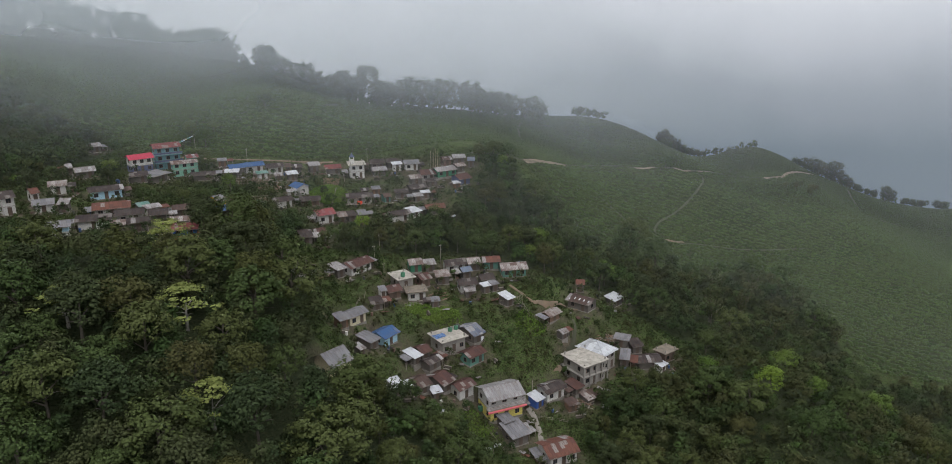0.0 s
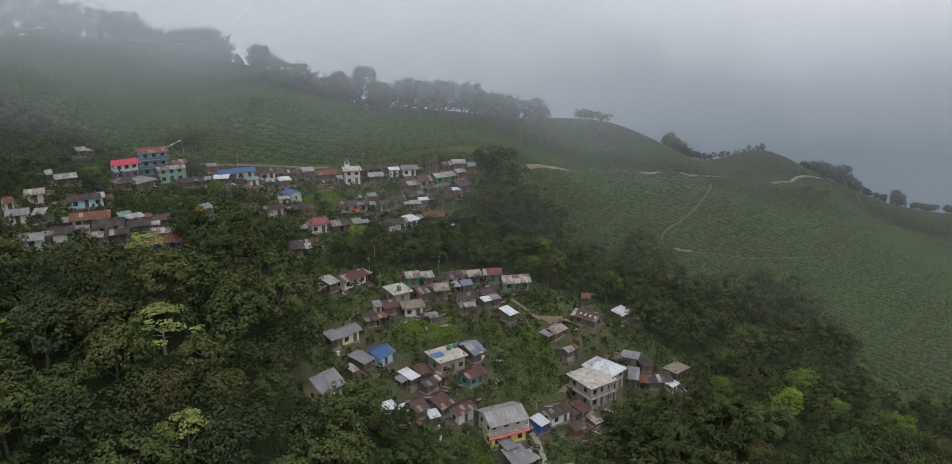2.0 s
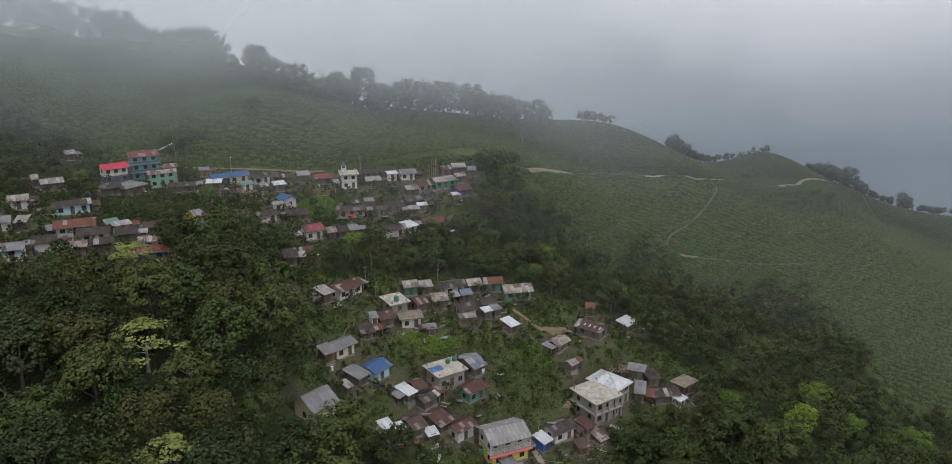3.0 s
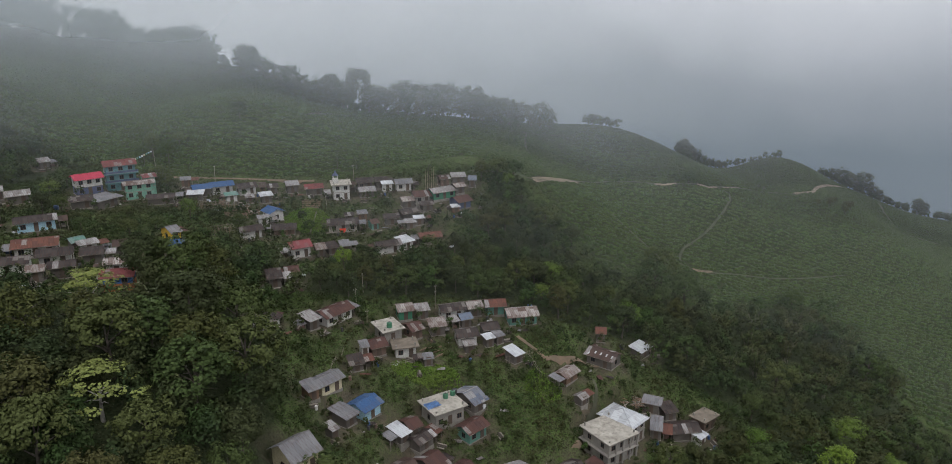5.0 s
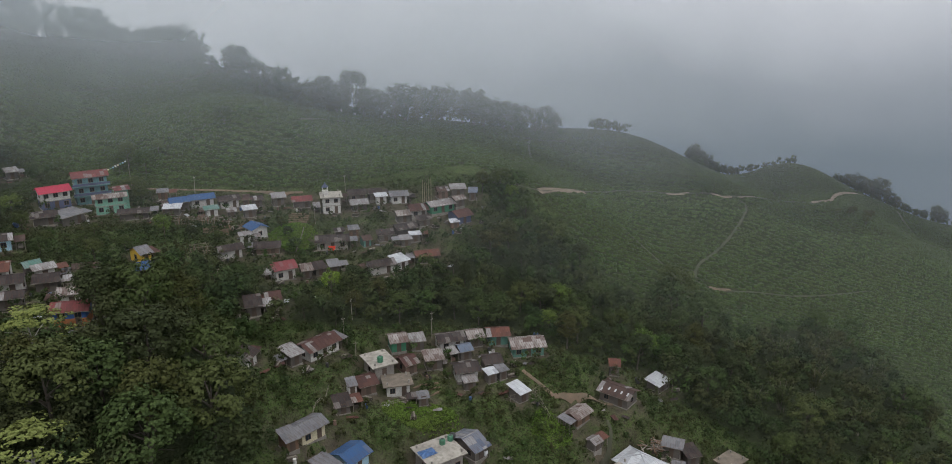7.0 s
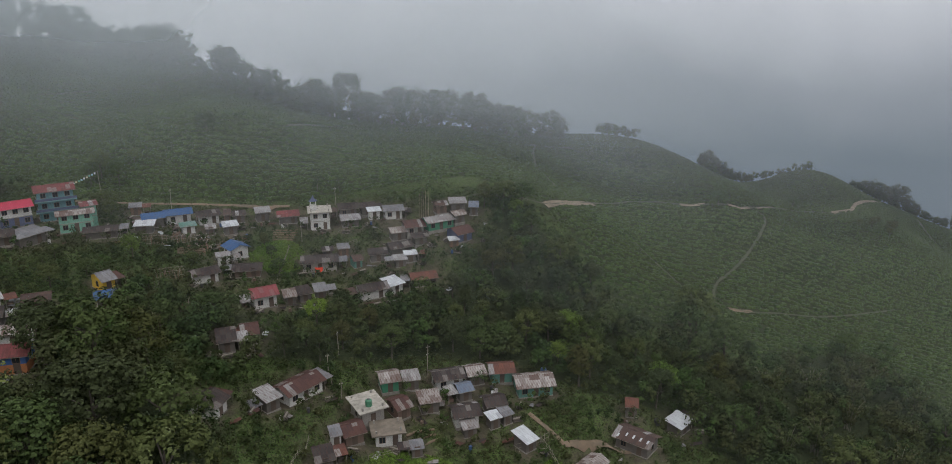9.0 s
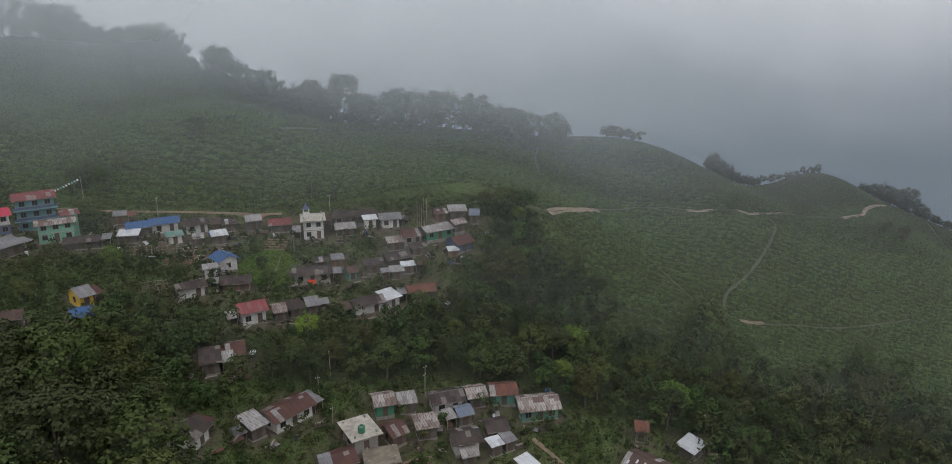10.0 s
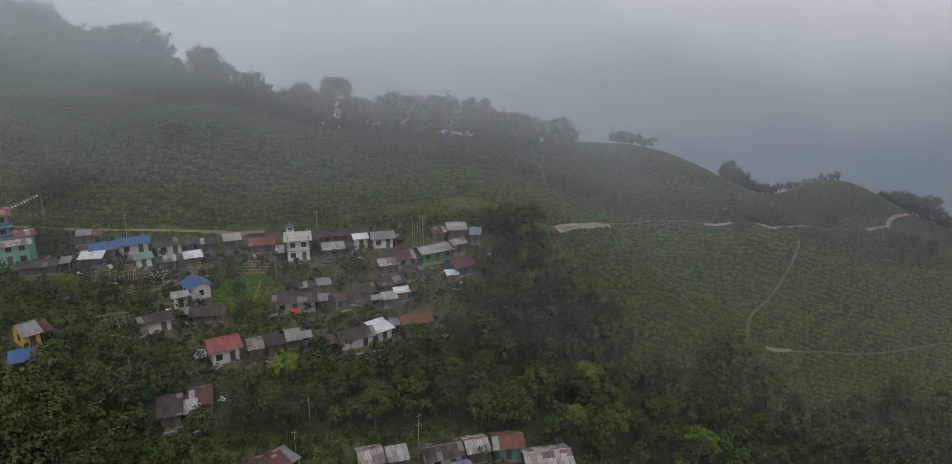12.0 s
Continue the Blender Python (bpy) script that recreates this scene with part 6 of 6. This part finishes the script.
def fence(x0, y0, x1, y1, high):
    """Rough stick fence that follows the ground."""
    root = tagged(new("fence"), "rough fence of weathered sticks along a terrace", "fence")
    root.matrix_basis = pose(x0, y0, 0)
    long = math.hypot(x1 - x0, y1 - y0)
    count = max(4, int(long / 0.8))
    tops = []
    for k in range(count + 1):
        t = k / count
        px, py = (x1 - x0) * t, (y1 - y0) * t
        g = land_at(x0 + px, y0 + py)
        h = high * chance.uniform(0.85, 1.15)
        v, f = tube([(px, py, g - 0.3), (px + chance.uniform(-0.08, 0.08), py, g + h)], [0.045, 0.03], 5)
        put("stake", mesh_of("stake", v, f, WOOD), root)
        tops.append((px, py, g))
    for level in (0.4, 0.8):
        v, f = tube([(a, b, g + high * level) for a, b, g in tops], [0.03] * len(tops), 5)
        put("rail", mesh_of("rail", v, f, WOOD), root)


pole(-78.0, 245.6, 5.5, "utility")
pole(-38.8, 257.4, 5.0, "utility")
pole(-44.1, 240.0, 4.5, "utility")
pole(-94.6, 244.5, 9.0, "flag")
pole(-15.8, 249.4, 6.9, "bamboo")
pole(-15.2, 248.9, 7.3, "bamboo")
pole(-14.7, 249.0, 6.5, "bamboo")
pole(-14.0, 249.0, 7.3, "bamboo")
pole(-13.3, 249.1, 6.9, "bamboo")
pole(-10.1, 195.6, 5.0, "utility")
pole(13.1, 153.0, 6.0, "utility")
pole(26.4, 167.4, 5.0, "utility")
pole(-27.3, 186.5, 5.0, "utility")
pole(31.8, 173.8, 4.0, "utility")
pole(-10.0, 194.5, 5.0, "utility")
pole(-24.5, 183.0, 4.5, "utility")
pole(-65.6, 166.2, 5.0, "utility")
pole(-26.9, 194.1, 5.0, "utility")
water_tank(-6.4, 165.4, 32.86, 0.55, 1.1, TANK_GREEN)
water_tank(-5.0, 166.6, 32.86, 0.55, 1.1, TANK_GREEN)
water_tank(-4.6, 167.3, 32.86, 0.55, 1.1, TANK_DARK)
tarpaulin(-8.9, 162.5, 32.86, 34, 3.0, 2.2, BLUE_TARP, "crumpled blue tarpaulin spread on the flat roof")
water_tank(-19.1, 179.4, 41.96, 0.6, 1.3, TANK_GREEN)
water_tank(1.8, 152.0, None, 0.6, 1.3, TANK_BLUE)
water_tank(1.0, 149.6, None, 0.6, 1.3, TANK_GREEN)
water_tank(-96.1, 175.3, None, 0.6, 1.3, TANK_BLUE)
water_tank(12.7, 198.2, None, 0.6, 1.3, TANK_BLUE)
water_tank(34.6, 192.8, None, 0.6, 1.3, TANK_DARK)
water_tank(-104.2, 208.0, None, 0.6, 1.3, TANK_BLUE)
hung_cloth(-37.1, 226.2, 1.7, 1.2, ORANGE_TARP, "bright orange-red cloth hung before a house")
hung_cloth(22.8, 160.1, 1.6, 1.1, WHITE_CLOTH, "pale washing hung on a line")
hung_cloth(-17.0, 141.4, 1.6, 1.1, WHITE_CLOTH, "pale washing hung on a line")
hung_cloth(1.1, 165.4, 1.6, 1.1, WHITE_CLOTH, "pale washing hung on a line")
hung_cloth(4.7, 137.9, 1.6, 1.1, WHITE_CLOTH, "pale washing hung on a line")
hung_cloth(2.7, 135.7, 1.6, 1.1, WHITE_CLOTH, "pale washing hung on a line")
turret(-42.8, 248.4, 57.48, 15)
fence(-20.4, 153.1, -15.1, 159.8, 1.2)
fence(6.3, 176.9, 12.2, 179.5, 2.0)
fence(10.9, 179.2, 13.8, 173.5, 1.6)
fence(-18.0, 170.7, -12.1, 173.9, 1.1)
fence(-44.9, 218.9, -46.4, 236.3, 1.2)
fence(-27.5, 222.6, -18.5, 226.0, 1.1)
fence(-27.8, 171.6, -30.0, 161.2, 1.0)
fence(13.3, 147.3, 21.8, 147.6, 1.0)
fence(-37.7, 237.0, -30.5, 240.2, 1.1)
fence(-13.1, 207.5, -21.4, 201.6, 1.0)
fence(-64.9, 203.5, -59.1, 204.9, 1.3)
fence(-58.0, 189.5, -54.8, 192.1, 1.8)
fence(15.1, 173.8, 18.1, 171.9, 1.2)
fence(2.2, 143.3, 6.1, 137.5, 1.0)


def loose_sheet(x, y, cover):
    """A spare roofing sheet left lying."""
    ob = put("tin_sheet", roof_sheet_mesh("tin_sheet", chance.uniform(0.8, 1.1), chance.uniform(1.4, 2.4), ROOFS[cover]))
    ob.matrix_basis = pose(x, y, land_at(x, y) + 0.10, chance.uniform(-8, 14), chance.uniform(-8, 8), chance.uniform(0, 360))
    tagged(ob, f"loose {ROOF_WORDS[cover]} roofing sheet lying by a house", "roofing sheet", "loose roofing sheets")


def plank_heap(x, y):
    """Old boards and poles thrown on a heap."""
    root = tagged(new("plank_heap"), "heap of old brown boards and poles", "scrap heap")
    root.matrix_basis = pose(x, y, land_at(x, y))
    for k in range(34):
        r, long = 2.2 * math.sqrt(chance.random()), chance.uniform(1.4, 3.2)
        g = chance.uniform(0, 6.28)
        ob = part("plank", boxes((-long / 2, long / 2, -0.11, 0.11, -0.03, 0.03)), chance.choice((WALLS["wood"], WALLS["timber"], WALLS["wood"], WOOD)), root)
        ob.matrix_basis = pose(r * math.cos(g), r * math.sin(g), 0.15 + 0.9 * (1 - r / 2.4) * chance.random(), 0, chance.uniform(-22, 22), chance.uniform(0, 180))


def wood_pile(x, y):
    root = tagged(new("wood_pile"), "stack of cut firewood beside a house", "wood pile", "wood piles by the houses")
    root.matrix_basis = pose(x, y, land_at(x, y), 0, 0, chance.uniform(0, 180))
    for k in range(9):
        row, col = (0, 0, 0, 0, 1, 1, 1, 2, 2)[k], (0, 1, 2, 3, 0, 1, 2, 0, 1)[k]
        cy = (col + row * 0.5) * 0.3 - 0.45
        v, f = tube([(-0.9 + chance.uniform(-0.1, 0.1), cy, 0.14 + 0.25 * row), (0.9 + chance.uniform(-0.1, 0.1), cy, 0.14 + 0.25 * row)], [0.15, 0.14], 7)
        put("log", mesh_of("log", v, f, WOOD if k % 2 else BARK), root)


def drum(x, y, paint):
    bm = bmesh.new()
    round_thing(bm, ((0.28, 0), (0.3, 0.03), (0.29, 0.28), (0.305, 0.3), (0.29, 0.32), (0.29, 0.58), (0.305, 0.6), (0.29, 0.62), (0.3, 0.87), (0.27, 0.88)), 12)
    ob = part("drum", bm, paint)
    ob.matrix_basis = pose(x, y, land_at(x, y) - 0.02)
    tagged(ob, "dull plastic drum standing in a yard", "drum", "drums in the yards")


def lean_to(p, side):
    """A small open-sided shelter of sticks and sheet beside a house."""
    c, s = math.cos(radians(p[3])), math.sin(radians(p[3]))
    off = side * (p[4] / 2 + 1.0)
    x, y = p[0] + c * off, p[1] + s * off
    root = tagged(new("shelter"), "low open shelter of sticks under an old sheet roof", "shelter", "shelters beside the houses")
    root.matrix_basis = pose(x, y, p[2] - 0.05, 0, 0, p[3])
    deep, high = p[5] * chance.uniform(0.4, 0.7), chance.uniform(1.6, 2.0)
    for k in range(4):
        sx, sy = (-0.8, 0.8)[k % 2], (-deep / 2, deep / 2)[k // 2]
        part("post", boxes((sx - 0.05, sx + 0.05, sy - 0.05, sy + 0.05, -0.6, high + (0.3 if sy > 0 else 0))), WOOD, root)
    cover = ROOFS[chance.choice(("dark", "rust", "maroon", "grey", "pale", "brown"))]
    sheet = roof_sheet_mesh("roof_sheet", 1.05, deep + 0.6, cover)
    for sx in (-0.52, 0.52):
        ob = put("roof_sheet", sheet, root)
        ob.matrix_basis = pose(sx, -deep / 2 - 0.3, high + 0.02 + 0.012 * (sx > 0), math.degrees(math.atan2(0.3, deep)))
    part("crate", boxes((-0.5, 0.4, -deep / 4, deep / 4, 0.0, chance.uniform(0.5, 1.0))), chance.choice((WOOD, BARK, WALLS["brick"])), root)


for n, p in enumerate(PLOTS):
    c, s = math.cos(radians(p[3])), math.sin(radians(p[3]))
    if n % 3 != 2:
        side = 1 if n % 2 else -1
        px, py = p[0] + c * side * (p[4] / 2 + 1.0), p[1] + s * side * (p[4] / 2 + 1.0)
        others = [q for q in PLOTS if q is not p and math.hypot(q[0] - px, q[1] - py) < max(q[4], q[5]) / 2 + 1.0]
        if not others:
            lean_to(p, side)
    for k in range(3):
        u, v = chance.uniform(-p[4] / 2 - 1.5, p[4] / 2 + 1.5), -p[5] / 2 - chance.uniform(0.9, 2.6)
        x, y = p[0] + c * u - s * v, p[1] + s * u + c * v
        if near_house(np.array([x]), np.array([y]), 0.6)[0]:
            continue
        pick = chance.random()
        if pick < 0.42:
            loose_sheet(x, y, chance.choice(("pale", "rust", "dark", "white", "grey", "maroon")))
        elif pick < 0.68:
            wood_pile(x, y)
        elif pick < 0.85:
            drum(x, y, chance.choice((TANK_BLUE, TANK_DARK, WALLS["brick"], WALLS["white"])))

def pole_frame(x, y, yaw):
    """A loose rack of thin poles, as put up for climbing plants."""
    root = tagged(new("pole_frame"), "rough brown rack of thin poles in a garden", "rack", "pole racks in the gardens")
    root.matrix_basis = pose(x, y, land_at(x, y), 0, 0, yaw)
    for k in range(22):
        px = -2.6 + 5.2 * k / 21 + chance.uniform(-0.15, 0.15)
        v, f = tube([(px, -0.9, -0.2), (px + chance.uniform(-0.3, 0.3), 0.1, 1.5 + chance.uniform(-0.2, 0.3)), (px + chance.uniform(-0.4, 0.4), 0.9, 2.1)], [0.04, 0.035, 0.02], 5)
        put("pole", mesh_of("pole", v, f, WALLS["wood"] if k % 3 else WOOD), root)
    for z0, y0 in ((0.5, -0.55), (1.3, 0.0), (1.9, 0.6)):
        v, f = tube([(-2.8, y0, z0), (0, y0, z0 + 0.1), (2.8, y0, z0)], [0.04, 0.04, 0.04], 5)
        put("cross_pole", mesh_of("cross_pole", v, f, WOOD), root)


def garden_beds(x, y, yaw, rows, long):
    """Turned beds of brown earth, side by side."""
    root = tagged(new("garden_bed"), "brown dug garden beds in narrow rows", "garden bed", "garden beds in the village")
    root.matrix_basis = pose(x, y, 0)
    c, s = math.cos(radians(yaw)), math.sin(radians(yaw))
    for r in range(rows):
        off = (r - rows / 2) * 1.1
        spine = []
        for k in range(9):
            u = long * (k / 8 - 0.5)
            px, py = c * u - s * off, s * u + c * off
            spine.append((px, py, land_at(x + px, y + py) + 0.05))
        v, f = tube(spine, [0.26] * 9, 6)
        put("bed", mesh_of("bed", v, f, SOIL), root)


for x, y in ((37, 177), (34, 176), (-72, 233), (-66, 232), (-60, 234), (-63, 229), (25, 154)):
    plank_heap(x, y)
for x, y, yaw in ((-58, 196, 15), (-69, 229, 20), (-64, 209, 25), (-74, 226, 10)):
    pole_frame(x, y, yaw)
garden_beds(-49, 243, 12, 5, 6)
garden_beds(-66, 226, 20, 4, 6)
garden_beds(-10, 178, 20, 3, 5)
for x, y, cover in ((-70, 236, "pale"), (-67, 229, "rust"), (-75, 230, "pale"), (-62, 231, "dark"), (-71, 227, "white"), (-58, 236, "maroon"), (-44, 191, "pale"), (-41, 195, "white"), (-47, 192, "dark")):
    loose_sheet(x, y, cover)
